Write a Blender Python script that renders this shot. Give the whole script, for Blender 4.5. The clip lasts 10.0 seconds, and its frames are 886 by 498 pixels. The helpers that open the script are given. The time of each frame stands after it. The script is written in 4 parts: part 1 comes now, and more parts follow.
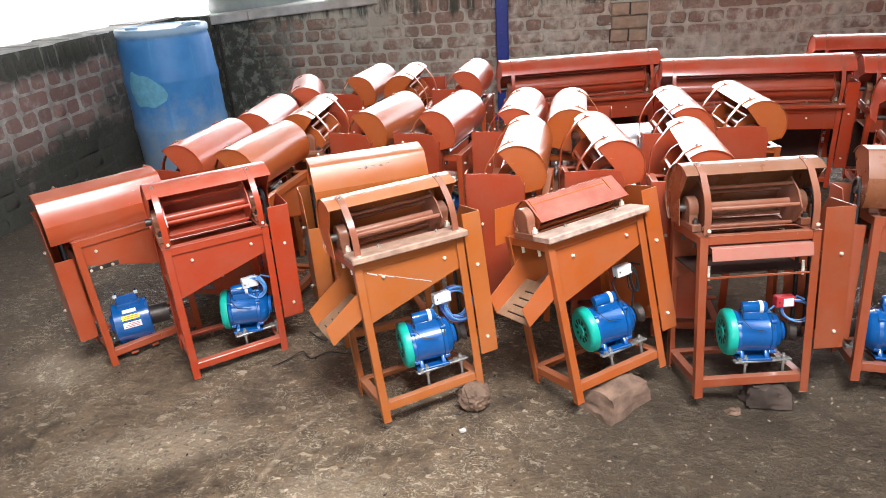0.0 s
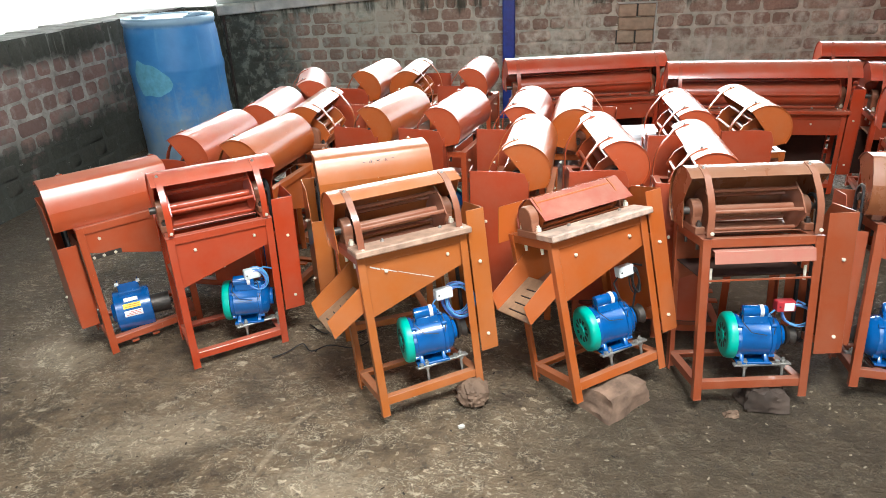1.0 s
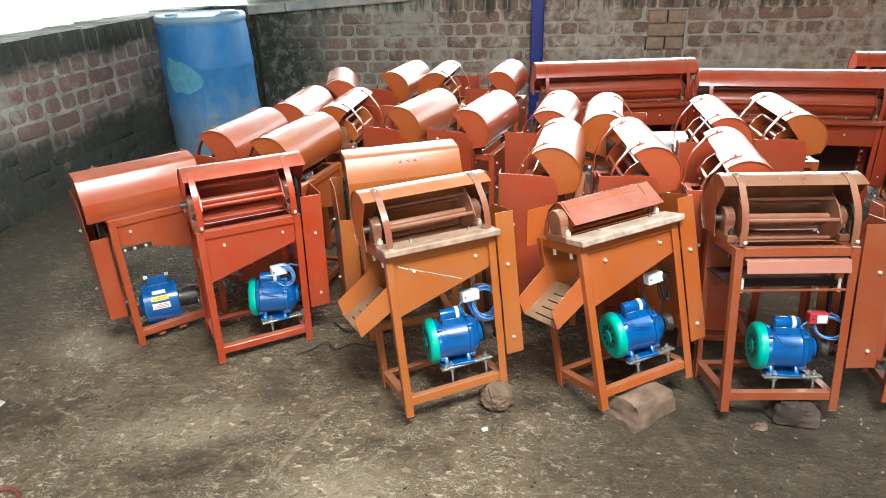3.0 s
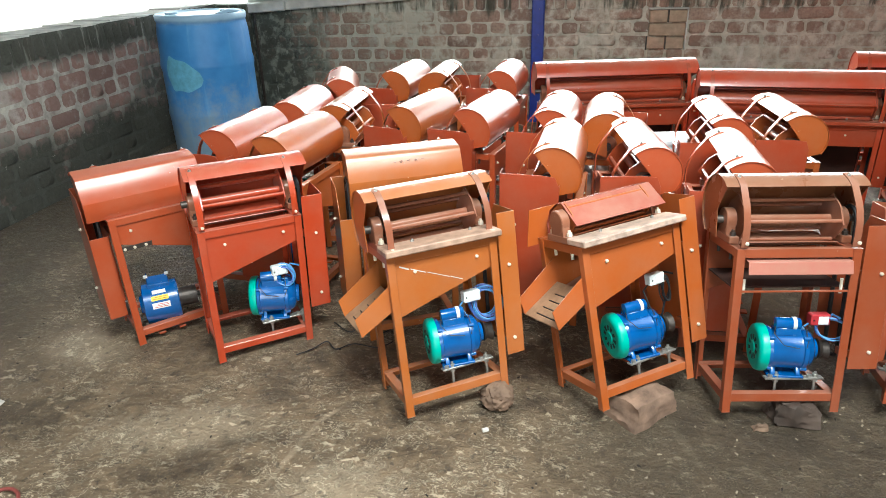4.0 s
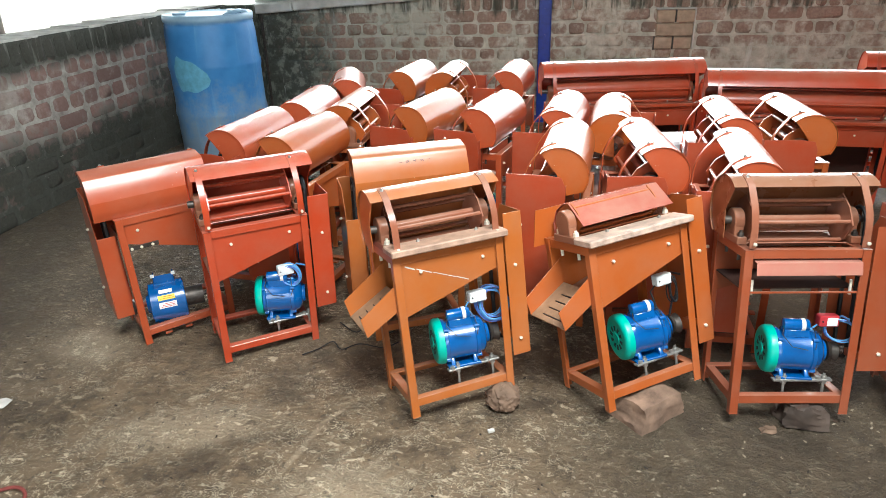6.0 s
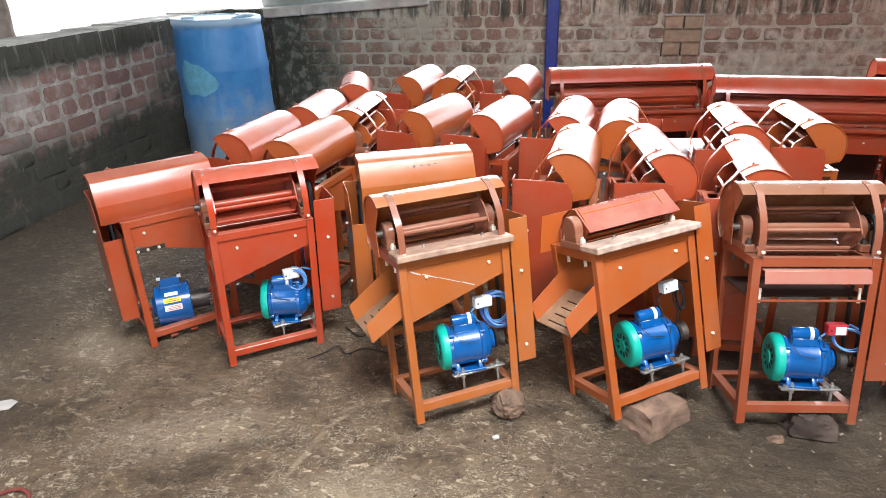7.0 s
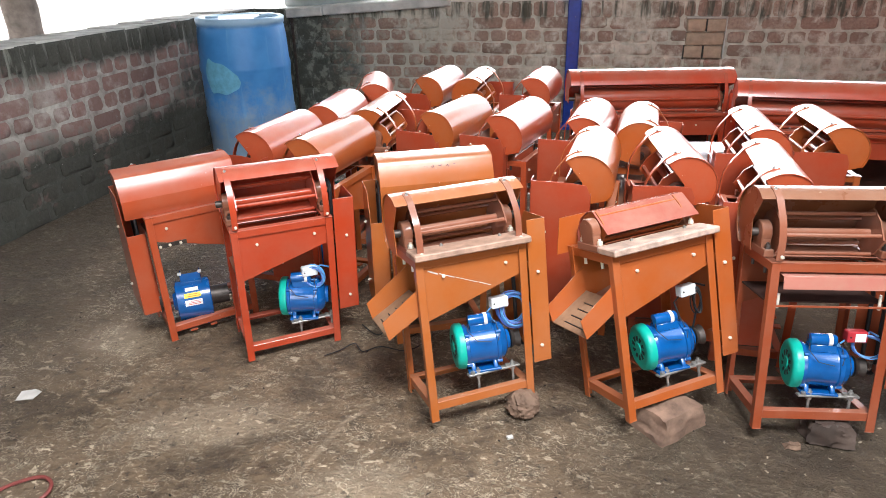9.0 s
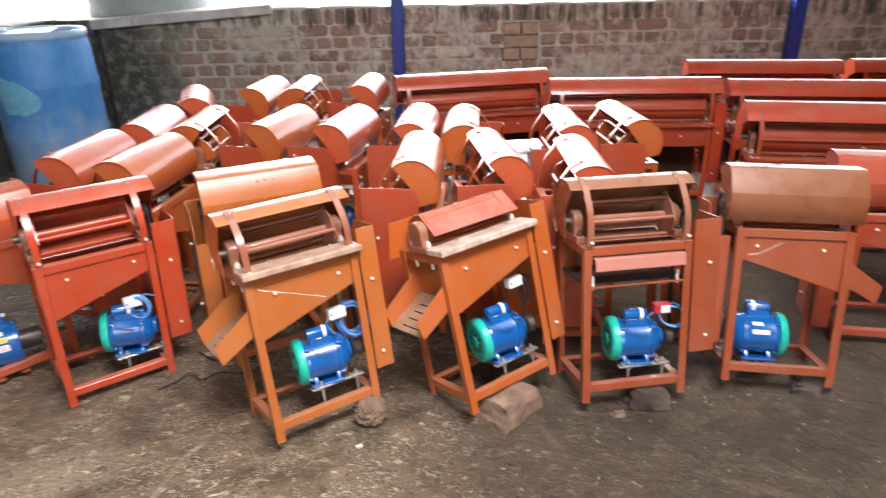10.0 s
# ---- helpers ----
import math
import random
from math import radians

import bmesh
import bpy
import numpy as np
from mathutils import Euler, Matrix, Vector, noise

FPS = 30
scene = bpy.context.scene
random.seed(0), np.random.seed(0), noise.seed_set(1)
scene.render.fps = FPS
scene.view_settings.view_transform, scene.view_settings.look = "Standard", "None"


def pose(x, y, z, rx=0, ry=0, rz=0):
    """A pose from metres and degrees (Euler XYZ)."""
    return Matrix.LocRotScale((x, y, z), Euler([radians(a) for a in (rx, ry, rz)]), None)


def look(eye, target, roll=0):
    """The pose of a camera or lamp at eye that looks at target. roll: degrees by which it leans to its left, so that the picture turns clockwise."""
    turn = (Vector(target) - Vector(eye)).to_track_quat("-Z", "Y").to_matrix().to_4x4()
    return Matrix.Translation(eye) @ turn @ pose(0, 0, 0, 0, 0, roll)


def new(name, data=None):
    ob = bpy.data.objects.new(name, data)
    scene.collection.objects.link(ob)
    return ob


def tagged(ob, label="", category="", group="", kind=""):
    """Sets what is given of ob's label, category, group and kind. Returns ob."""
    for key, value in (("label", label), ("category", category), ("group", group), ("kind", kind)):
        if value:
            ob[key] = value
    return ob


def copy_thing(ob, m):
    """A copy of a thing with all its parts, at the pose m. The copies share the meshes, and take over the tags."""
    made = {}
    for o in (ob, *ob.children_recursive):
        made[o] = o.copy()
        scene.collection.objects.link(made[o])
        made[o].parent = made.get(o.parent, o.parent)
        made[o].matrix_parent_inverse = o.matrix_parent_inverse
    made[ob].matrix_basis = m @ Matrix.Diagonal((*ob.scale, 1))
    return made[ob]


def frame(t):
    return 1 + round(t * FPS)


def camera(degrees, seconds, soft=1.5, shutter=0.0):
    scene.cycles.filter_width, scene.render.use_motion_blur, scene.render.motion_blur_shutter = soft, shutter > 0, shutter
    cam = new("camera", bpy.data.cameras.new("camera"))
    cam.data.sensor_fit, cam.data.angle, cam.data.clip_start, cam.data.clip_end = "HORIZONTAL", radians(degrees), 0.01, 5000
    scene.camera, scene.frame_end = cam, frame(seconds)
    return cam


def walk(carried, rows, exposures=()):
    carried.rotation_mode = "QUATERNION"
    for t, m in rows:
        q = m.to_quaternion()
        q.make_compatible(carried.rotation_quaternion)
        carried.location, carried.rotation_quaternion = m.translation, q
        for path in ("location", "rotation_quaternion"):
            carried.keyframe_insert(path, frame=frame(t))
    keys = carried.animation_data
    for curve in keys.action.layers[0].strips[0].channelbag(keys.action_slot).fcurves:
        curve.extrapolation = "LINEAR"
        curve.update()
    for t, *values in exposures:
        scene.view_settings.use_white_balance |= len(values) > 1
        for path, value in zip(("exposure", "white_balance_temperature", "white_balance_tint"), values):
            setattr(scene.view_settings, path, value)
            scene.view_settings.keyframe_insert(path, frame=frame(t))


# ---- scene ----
cam = camera(67.09, 10.0, soft=0.8, shutter=0.4)
PATH = [
    (0, pose(0.0005, 0.0002, 1.2274, 65.6788, 3.6415, 6.8556)),
    (0.5, pose(-0.0019, -0.0073, 1.2261, 65.7811, 3.0905, 7.4187)),
    (1, pose(-0.0088, -0.0060, 1.2263, 65.4723, 2.2992, 7.4258)),
    (1.5, pose(-0.0125, -0.0128, 1.2282, 65.8852, 2.0660, 8.1745)),
    (2, pose(-0.0181, -0.0122, 1.2253, 66.1715, 1.7958, 8.5364)),
    (2.5, pose(-0.0272, -0.0109, 1.2207, 65.9538, 1.6823, 9.4218)),
    (4, pose(-0.0407, -0.0049, 1.2231, 65.7197, 1.3870, 9.5272)),
    (4.5, pose(-0.0410, -0.0048, 1.2225, 65.7174, 1.7272, 9.9132)),
    (5, pose(-0.0379, -0.0028, 1.2217, 65.8224, 1.5673, 10.1349)),
    (5.5, pose(-0.0387, -0.0033, 1.2204, 65.7715, 1.4780, 10.0203)),
    (7, pose(-0.0415, 0.0037, 1.2197, 66.1989, 1.2993, 10.7061)),
    (7.5, pose(-0.0413, -0.0064, 1.2218, 66.7841, 0.3723, 11.4156)),
    (8, pose(-0.0423, -0.0040, 1.2223, 66.2743, 0.4658, 12.0015)),
    (8.5, pose(-0.0447, -0.0071, 1.2233, 66.2313, 0.5335, 12.2280)),
    (9, pose(-0.0393, -0.0083, 1.2222, 66.2895, 1.0479, 12.4306)),
    (9.5, pose(-0.0225, -0.0060, 1.2306, 66.9249, 1.2859, 9.4622)),
    (9.6, pose(-0.0153, -0.0056, 1.2320, 67.1863, 1.2838, 8.0690)),
    (9.7, pose(-0.0066, -0.0054, 1.2329, 67.4069, 1.2456, 5.3283)),
    (9.8, pose(0.0031, -0.0052, 1.2333, 67.0500, 1.1775, 1.7277)),
    (9.9, pose(0.0135, -0.0051, 1.2335, 66.8700, 1.0867, 0.2559)),
    (10, pose(0.0243, -0.0051, 1.2336, 66.4444, 0.9814, -1.0980)),
]
EXPOSURE = 3.20
# the clip's own white balance drifts towards green and back
walk(cam, PATH, [(0, EXPOSURE, 6200, 13), (0.6, EXPOSURE, 6150, 7), (1.5, EXPOSURE, 6100, 2), (2.2, EXPOSURE, 6080, 0), (5.5, EXPOSURE, 6080, 0), (7, EXPOSURE, 6130, 11), (9.5, EXPOSURE, 6130, 12), (10, EXPOSURE, 6350, 16)])

# ---------------------------------------------------------------- world and light
world = bpy.data.worlds.new("sky")
scene.world = world
world.use_nodes = True
wn = world.node_tree.nodes
wl = world.node_tree.links
sky = wn.new("ShaderNodeTexSky")
sky.sky_type = "NISHITA"
sky.sun_disc = False
sky.sun_elevation = radians(38)
sky.sun_rotation = radians(-15)
sky.dust_density = 4.0
pale = wn.new("ShaderNodeHueSaturation")
pale.inputs["Saturation"].default_value = 0.12
wl.new(sky.outputs[0], pale.inputs["Color"])
wl.new(pale.outputs[0], wn["Background"].inputs["Color"])
wn["Background"].inputs["Strength"].default_value = 0.115
sun = new("sun", bpy.data.lights.new("sun", "SUN"))
sun.data.energy = 0.10
sun.data.angle = radians(50)
sun.data.color = (1.0, 0.96, 0.9)
sun.matrix_world = look((-2.04, 7.61, 6.16), (0, 0, 0))
# area lamps added as daylight from an unseen roof opening and an unseen gateway
bay_lamp = new("added_bay_lamp", bpy.data.lights.new("added_bay_lamp", "AREA"))
bay_lamp.data.shape = "RECTANGLE"
bay_lamp.data.size, bay_lamp.data.size_y = 1.5, 0.8
bay_lamp.data.spread = radians(120)
bay_lamp.data.energy = 9.5
bay_lamp.data.color = (1.0, 0.985, 0.955)
bay_lamp.matrix_world = look((0.50, 0.20, 3.10), (-0.20, 1.55, 0.3))
gate_lamp = new("added_gate_lamp", bpy.data.lights.new("added_gate_lamp", "AREA"))
gate_lamp.data.shape = "RECTANGLE"
gate_lamp.data.size, gate_lamp.data.size_y = 2.4, 0.75
gate_lamp.data.energy = 1.4
gate_lamp.data.color = (1.0, 0.985, 0.955)
gate_lamp.matrix_world = pose(-0.15, -2.59, 1.93, 84, 0, 0)


# ---------------------------------------------------------------- mesh helpers
class Shape:
    """Collects vertices and faces of one mesh."""

    def __init__(self):
        self.v, self.f = [], []

    def add(self, verts, faces):
        n = len(self.v)
        self.v += [tuple(p) for p in verts]
        self.f += [tuple(n + i for i in q) for q in faces]
        return self

    def box(self, a, b):
        (x0, y0, z0), (x1, y1, z1) = a, b
        v = [(x0, y0, z0), (x1, y0, z0), (x1, y1, z0), (x0, y1, z0), (x0, y0, z1), (x1, y0, z1), (x1, y1, z1), (x0, y1, z1)]
        return self.add(v, [(0, 3, 2, 1), (4, 5, 6, 7), (0, 1, 5, 4), (1, 2, 6, 5), (2, 3, 7, 6), (3, 0, 4, 7)])

    def slab(self, poly, off):
        """A flat polygon pushed out along off."""
        n = len(poly)
        o = Vector(off)
        v = [tuple(p) for p in poly] + [tuple(Vector(p) + o) for p in poly]
        f = [tuple(reversed(range(n))), tuple(range(n, 2 * n))]
        f += [(i, (i + 1) % n, n + (i + 1) % n, n + i) for i in range(n)]
        return self.add(v, f)

    def tube(self, path, r, n=8, closed=False, caps=True):
        path = [Vector(p) for p in path]
        m = len(path)
        rad = r if isinstance(r, (list, tuple)) else [r] * m
        v, f = [], []
        ref = None
        for i, p in enumerate(path):
            if closed:
                d = path[(i + 1) % m] - path[i - 1]
            else:
                d = path[min(i + 1, m - 1)] - path[max(i - 1, 0)]
            d.normalize()
            if ref is None:
                ref = d.orthogonal().normalized()
            ref = (ref - d * ref.dot(d)).normalized()
            side = d.cross(ref)
            for k in range(n):
                a = 2 * math.pi * k / n
                v.append(tuple(p + rad[i] * (math.cos(a) * ref + math.sin(a) * side)))
        for i in range(m if closed else m - 1):
            j = (i + 1) % m
            for k in range(n):
                l = (k + 1) % n
                f.append((i * n + k, i * n + l, j * n + l, j * n + k))
        if caps and not closed:
            f += [tuple(reversed(range(n))), tuple(range((m - 1) * n, m * n))]
        return self.add(v, f)

    def cyl(self, a, b, r, n=16, r2=None):
        return self.tube([a, b], [r, r if r2 is None else r2], n)

    def strip(self, line, thick, x0, x1):
        """A bent sheet: a line of (y, z) points given thickness and run from x0 to x1."""
        pts = [Vector((p[0], p[1])) for p in line]
        outer = []
        for i, p in enumerate(pts):
            d = (pts[min(i + 1, len(pts) - 1)] - pts[max(i - 1, 0)]).normalized()
            outer.append(p + thick * Vector((d.y, -d.x)))
        n = len(pts)
        v = [(x0, p.x, p.y) for p in pts] + [(x0, p.x, p.y) for p in outer] + [(x1, p.x, p.y) for p in pts] + [(x1, p.x, p.y) for p in outer]
        f = []
        for i in range(n - 1):
            f += [(i, i + 1, n + i + 1, n + i), (2 * n + i, 3 * n + i, 3 * n + i + 1, 2 * n + i + 1)]
            f += [(i, 2 * n + i, 2 * n + i + 1, i + 1), (n + i, n + i + 1, 3 * n + i + 1, 3 * n + i)]
        f += [(0, n, 3 * n, 2 * n), (n - 1, 3 * n - 1, 4 * n - 1, 2 * n - 1)]
        return self.add(v, f)

    def lathe(self, prof, n=40, centre=(0, 0)):
        """Turns (radius, z) points about an upright axis."""
        v, f = [], []
        for r, z in prof:
            for k in range(n):
                a = 2 * math.pi * k / n
                v.append((centre[0] + r * math.cos(a), centre[1] + r * math.sin(a), z))
        for i in range(len(prof) - 1):
            for k in range(n):
                l = (k + 1) % n
                f.append((i * n + k, i * n + l, (i + 1) * n + l, (i + 1) * n + k))
        if prof[0][0] > 1e-6:
            f.append(tuple(reversed(range(n))))
        if prof[-1][0] > 1e-6:
            f.append(tuple(range((len(prof) - 1) * n, len(prof) * n)))
        return self.add(v, f)

    def lathe_x(self, prof, n=28, centre=(0, 0)):
        """Turns (x, radius) points about an axis along x through (y, z) = centre."""
        v, f = [], []
        for x, r in prof:
            for k in range(n):
                a = 2 * math.pi * k / n
                v.append((x, centre[0] + r * math.cos(a), centre[1] + r * math.sin(a)))
        for i in range(len(prof) - 1):
            for k in range(n):
                l = (k + 1) % n
                f.append((i * n + k, (i + 1) * n + k, (i + 1) * n + l, i * n + l))
        f.append(tuple(range(n)))
        f.append(tuple(reversed(range((len(prof) - 1) * n, len(prof) * n))))
        return self.add(v, f)

    def mesh(self, name, mat, bevel=0.0, sharp=35):
        me = bpy.data.meshes.new(name)
        me.from_pydata(self.v, [], self.f)
        if bevel:
            bm = bmesh.new()
            bm.from_mesh(me)
            edges = [e for e in bm.edges if len(e.link_faces) == 2 and e.calc_face_angle(0) > 0.7]
            bmesh.ops.bevel(bm, geom=edges, offset=bevel, segments=1, affect="EDGES", clamp_overlap=True)
            bm.to_mesh(me)
            bm.free()
        for p in me.polygons:
            p.use_smooth = True
        me.set_sharp_from_angle(angle=radians(sharp))
        me.materials.append(mat)
        return me


def part(name, shape, mat, parent, label="", bevel=0.0, sharp=35):
    ob = new(name, shape.mesh(name, mat, bevel, sharp))
    ob.parent = parent
    if label:
        ob["label"] = label
    return ob


def thing(name, shape, mat, label, category, m=None, kind="", group="", bevel=0.0, sharp=35):
    ob = new(name, shape.mesh(name, mat, bevel, sharp))
    if m is not None:
        ob.matrix_world = m
    return tagged(ob, label, category, group, kind)


def base(name, label, category, m=None, group="", kind=""):
    ob = new(name)
    ob.empty_display_size = 0.1
    if m is not None:
        ob.matrix_world = m
    return tagged(ob, label, category, group, kind)


# ---------------------------------------------------------------- materials
class Nodes:
    def __init__(self, name):
        self.mat = bpy.data.materials.new(name)
        self.mat.use_nodes = True
        self.t = self.mat.node_tree
        self.bsdf = self.t.nodes["Principled BSDF"]

    def n(self, node_type, **values):
        node = self.t.nodes.new(node_type)
        for k, v in values.items():
            if k == "blend":
                node.blend_type = v
            elif k == "op":
                node.operation = v
            elif k == "kind":
                node.data_type = v
        return node

    def link(self, a, b):
        self.t.links.new(a, b)

    def place(self, world=False, scale=(1, 1, 1), turn=(0, 0, 0)):
        m = self.n("ShaderNodeMapping")
        m.inputs["Scale"].default_value = scale
        m.inputs["Rotation"].default_value = turn
        if world:
            self.link(self.n("ShaderNodeNewGeometry").outputs["Position"], m.inputs["Vector"])
        else:
            self.link(self.n("ShaderNodeTexCoord").outputs["Object"], m.inputs["Vector"])
        return m.outputs[0]

    def noise(self, at, scale, detail=4, rough=0.55, distort=0.0):
        k = self.n("ShaderNodeTexNoise")
        k.inputs["Scale"].default_value = scale
        k.inputs["Detail"].default_value = detail
        k.inputs["Roughness"].default_value = rough
        k.inputs["Distortion"].default_value = distort
        self.link(at, k.inputs["Vector"])
        return k.outputs["Fac"]

    def ramp(self, fac, stops):
        r = self.n("ShaderNodeValToRGB")
        e = r.color_ramp.elements
        while len(e) < len(stops):
            e.new(0.5)
        for el, (p, c) in zip(e, stops):
            el.position = p
            el.color = (*c, 1) if isinstance(c, (tuple, list)) else (c, c, c, 1)
        self.link(fac, r.inputs["Fac"])
        return r.outputs["Color"]

    def mix(self, fac, a, b, blend="MIX"):
        m = self.n("ShaderNodeMix", kind="RGBA", blend=blend)
        for s, v in ((m.inputs[0], fac), (m.inputs[6], a), (m.inputs[7], b)):
            if isinstance(v, (int, float)):
                s.default_value = v
            elif isinstance(v, (tuple, list)):
                s.default_value = (*v, 1)
            else:
                self.link(v, s)
        return m.outputs[2]

    def math(self, op, a, b=0.0):
        m = self.n("ShaderNodeMath", op=op)
        for s, v in ((m.inputs[0], a), (m.inputs[1], b)):
            if isinstance(v, (int, float)):
                s.default_value = v
            else:
                self.link(v, s)
        return m.outputs[0]

    def bump(self, height, strength, dist):
        b = self.n("ShaderNodeBump")
        b.inputs["Strength"].default_value = strength
        b.inputs["Distance"].default_value = dist
        self.link(height, b.inputs["Height"])
        self.link(b.outputs[0], self.bsdf.inputs["Normal"])

    def set(self, **values):
        for k, v in values.items():
            s = self.bsdf.inputs[k.replace("_", " ")]
            if isinstance(v, (int, float)):
                s.default_value = v
            elif isinstance(v, (tuple, list)):
                s.default_value = (*v, 1)
            else:
                self.link(v, s)
        return self.mat


def paint(name, colour, dusty=0.09, gloss=0.28):
    """Enamel on sheet steel: faint unevenness, a film of dust, a few scuffs, clear gloss on top."""
    k = Nodes(name)
    at = k.place()
    wide = k.noise(at, 4, 2, 0.4)
    dark = tuple(c * 0.88 for c in colour)
    light = tuple(min(1, c * 1.06 + 0.004) for c in colour)
    col = k.mix(k.ramp(wide, [(0.2, 0.0), (0.8, 1.0)]), dark, light)
    scuff = k.noise(k.place(scale=(10, 44, 22)), 4.0, 5, 0.6, 0.8)
    col = k.mix(k.math("MULTIPLY", k.ramp(scuff, [(0.70, 0.0), (0.80, 1.0)]), 0.35), col, (0.50, 0.33, 0.25))
    soft = k.noise(at, 9, 6, 0.62)
    dust = k.math("MULTIPLY", k.ramp(soft, [(0.40, 0.0), (0.80, 1.0)]), dusty * 2)
    col = k.mix(dust, col, (0.40, 0.27, 0.19))
    # faces turn paler the more they look upwards, broken up by noise
    up = k.n("ShaderNodeSeparateXYZ")
    k.link(k.n("ShaderNodeNewGeometry").outputs["Normal"], up.inputs[0])
    lying = k.math("MULTIPLY", k.ramp(up.outputs["Z"], [(0.45, 0.0), (0.98, 1.0)]), k.ramp(soft, [(0.25, 0.35), (0.70, 1.0)]))
    col = k.mix(k.math("MULTIPLY", lying, 0.22), col, (0.52, 0.38, 0.29))
    # drawn-out ripples and runs in the lacquer
    run = k.noise(k.place(scale=(0.6, 5, 5)), 7, 3, 0.5)
    k.bump(k.math("ADD", k.noise(at, 5, 2), k.math("MULTIPLY", run, 0.5)), 0.07, 0.004)
    chip = k.math("MULTIPLY", k.ramp(k.noise(at, 70, 3, 0.6), [(0.71, 0.0), (0.74, 1.0)]), k.ramp(k.noise(at, 6, 3, 0.6), [(0.52, 0.0), (0.60, 0.8)]))
    col = k.mix(chip, col, (0.58, 0.46, 0.36))
    k.set(Coat_Weight=0.65, Coat_Roughness=k.math("ADD", k.math("MULTIPLY", soft, 0.14), 0.09), Specular_IOR_Level=0.30)
    return k.set(Base_Color=col, Roughness=k.math("ADD", k.math("MULTIPLY", soft, 0.2), gloss - 0.02))


def plain(name, colour, rough=0.5, metal=0.0, vary=0.25, scale=30, bump=0.15):
    k = Nodes(name)
    at = k.place()
    n = k.noise(at, scale, 5, 0.6)
    col = k.mix(k.ramp(n, [(0.3, 0.0), (0.7, 1.0)]), tuple(c * (1 - vary) for c in colour), tuple(min(1, c * (1 + vary * 0.5)) for c in colour))
    if bump:
        k.bump(k.noise(at, scale * 3, 4), bump, 0.003)
    return k.set(Base_Color=col, Roughness=k.math("ADD", k.math("MULTIPLY", n, 0.2), max(0.02, rough - 0.1)), Metallic=metal)


ORANGE = paint("orange enamel", (0.41, 0.091, 0.015))
RED = paint("red enamel", (0.46, 0.050, 0.013))
CROWD = paint("reddish orange enamel", (0.43, 0.070, 0.020))
AMBER = paint("amber orange enamel", (0.41, 0.112, 0.020))
RUST = paint("brownish orange enamel", (0.30, 0.061, 0.020), 0.08)
DEEP = paint("deep red enamel", (0.37, 0.052, 0.017))
BROWN = paint("dusty near-black red painted as shade", (0.27, 0.095, 0.048), 0.12, 0.4)
DUSTY = plain("dusty worn steel sheet", (0.43, 0.27, 0.19), 0.6, 0.0, 0.4, 25, 0.3)
DULL = paint("dust-dulled brown enamel", (0.215, 0.070, 0.026), 0.07, 0.2)
DRUM = paint("worn brown enamel", (0.27, 0.092, 0.050), 0.14, 0.14)
WORN = paint("worn pinkish red enamel", (0.46, 0.16, 0.12), 0.3, 0.14)
SHEEN = paint("polished dark red enamel", (0.36, 0.085, 0.060), 0.2, 0.14)
PALE = plain("sheet worn to a pale pink", (0.60, 0.425, 0.335), 0.45, 0.0, 0.5, 22, 0.4)
# near-black red that stands in for shade inside and under the machines
SHADE = plain("near-black red painted as shade", (0.050, 0.019, 0.012), 0.95, 0.0, 0.4, 12, 0.2)
# kept dark so that the unseen walls throw little light back
DARK_MATTE = plain("dark matte plaster", (0.06, 0.055, 0.048), 0.9, 0.0, 0.3, 4, 0.3)
ZINC = plain("bright yellow zinc", (0.86, 0.80, 0.66), 0.35, 0.35, 0.15, 80)
BRIGHT = plain("dull silver plated steel", (0.42, 0.41, 0.38), 0.42, 0.7, 0.3, 60)
BLUE = plain("glossy blue motor enamel", (0.005, 0.099, 0.34), 0.25, 0.0, 0.2, 20, 0.04)
BLUE.node_tree.nodes["Principled BSDF"].inputs["Coat Weight"].default_value = 1.0
BLUE.node_tree.nodes["Principled BSDF"].inputs["Coat Roughness"].default_value = 0.06
TEAL = plain("teal plastic", (0.010, 0.42, 0.32), 0.35, 0.0, 0.12, 25, 0.04)
WHITE = plain("white plastic", (0.78, 0.79, 0.78), 0.4, 0.0, 0.08, 30, 0.05)
BLACK = plain("black rubber", (0.012, 0.012, 0.013), 0.5, 0.0, 0.3, 40)
CABLE = plain("blue cable sheath", (0.12, 0.35, 0.68), 0.4, 0.0, 0.2, 60, 0)
VIOLET = plain("violet blue cable sheath", (0.12, 0.20, 0.55), 0.4, 0.0, 0.2, 60, 0)
REDBOX = plain("red plastic", (0.45, 0.03, 0.04), 0.4, 0.0, 0.1, 30, 0.05)
YELLOW = plain("yellow sticker", (0.85, 0.7, 0.05), 0.5, 0.0, 0.1, 30, 0)
STEEL = plain("dark steel", (0.10, 0.085, 0.075), 0.45, 0.7, 0.4, 40)
INK = plain("dark ink", (0.05, 0.03, 0.02), 0.7, 0.0, 0.1, 30, 0)
REDINK = plain("red print", (0.6, 0.05, 0.04), 0.6, 0.0, 0.1, 30, 0)
POST = plain("dark blue gloss paint", (0.010, 0.045, 0.31), 0.4, 0.0, 0.35, 14, 0.2)
STONE = plain("crumbling brown stone", (0.20, 0.125, 0.082), 0.9, 0.0, 0.5, 14, 0.9)
FOIL = plain("crumpled silver wrapping", (0.72, 0.74, 0.76), 0.35, 0.3, 0.3, 12, 1.0)
TANK = plain("grey plastic tank", (0.33, 0.37, 0.36), 0.55, 0.0, 0.25, 6, 0.1)
BARK = plain("grey palm bark", (0.30, 0.25, 0.22), 0.9, 0.0, 0.45, 12, 0.8)
PAPER = plain("soiled white paper", (0.6, 0.57, 0.52), 0.8, 0.0, 0.2, 20, 0.3)
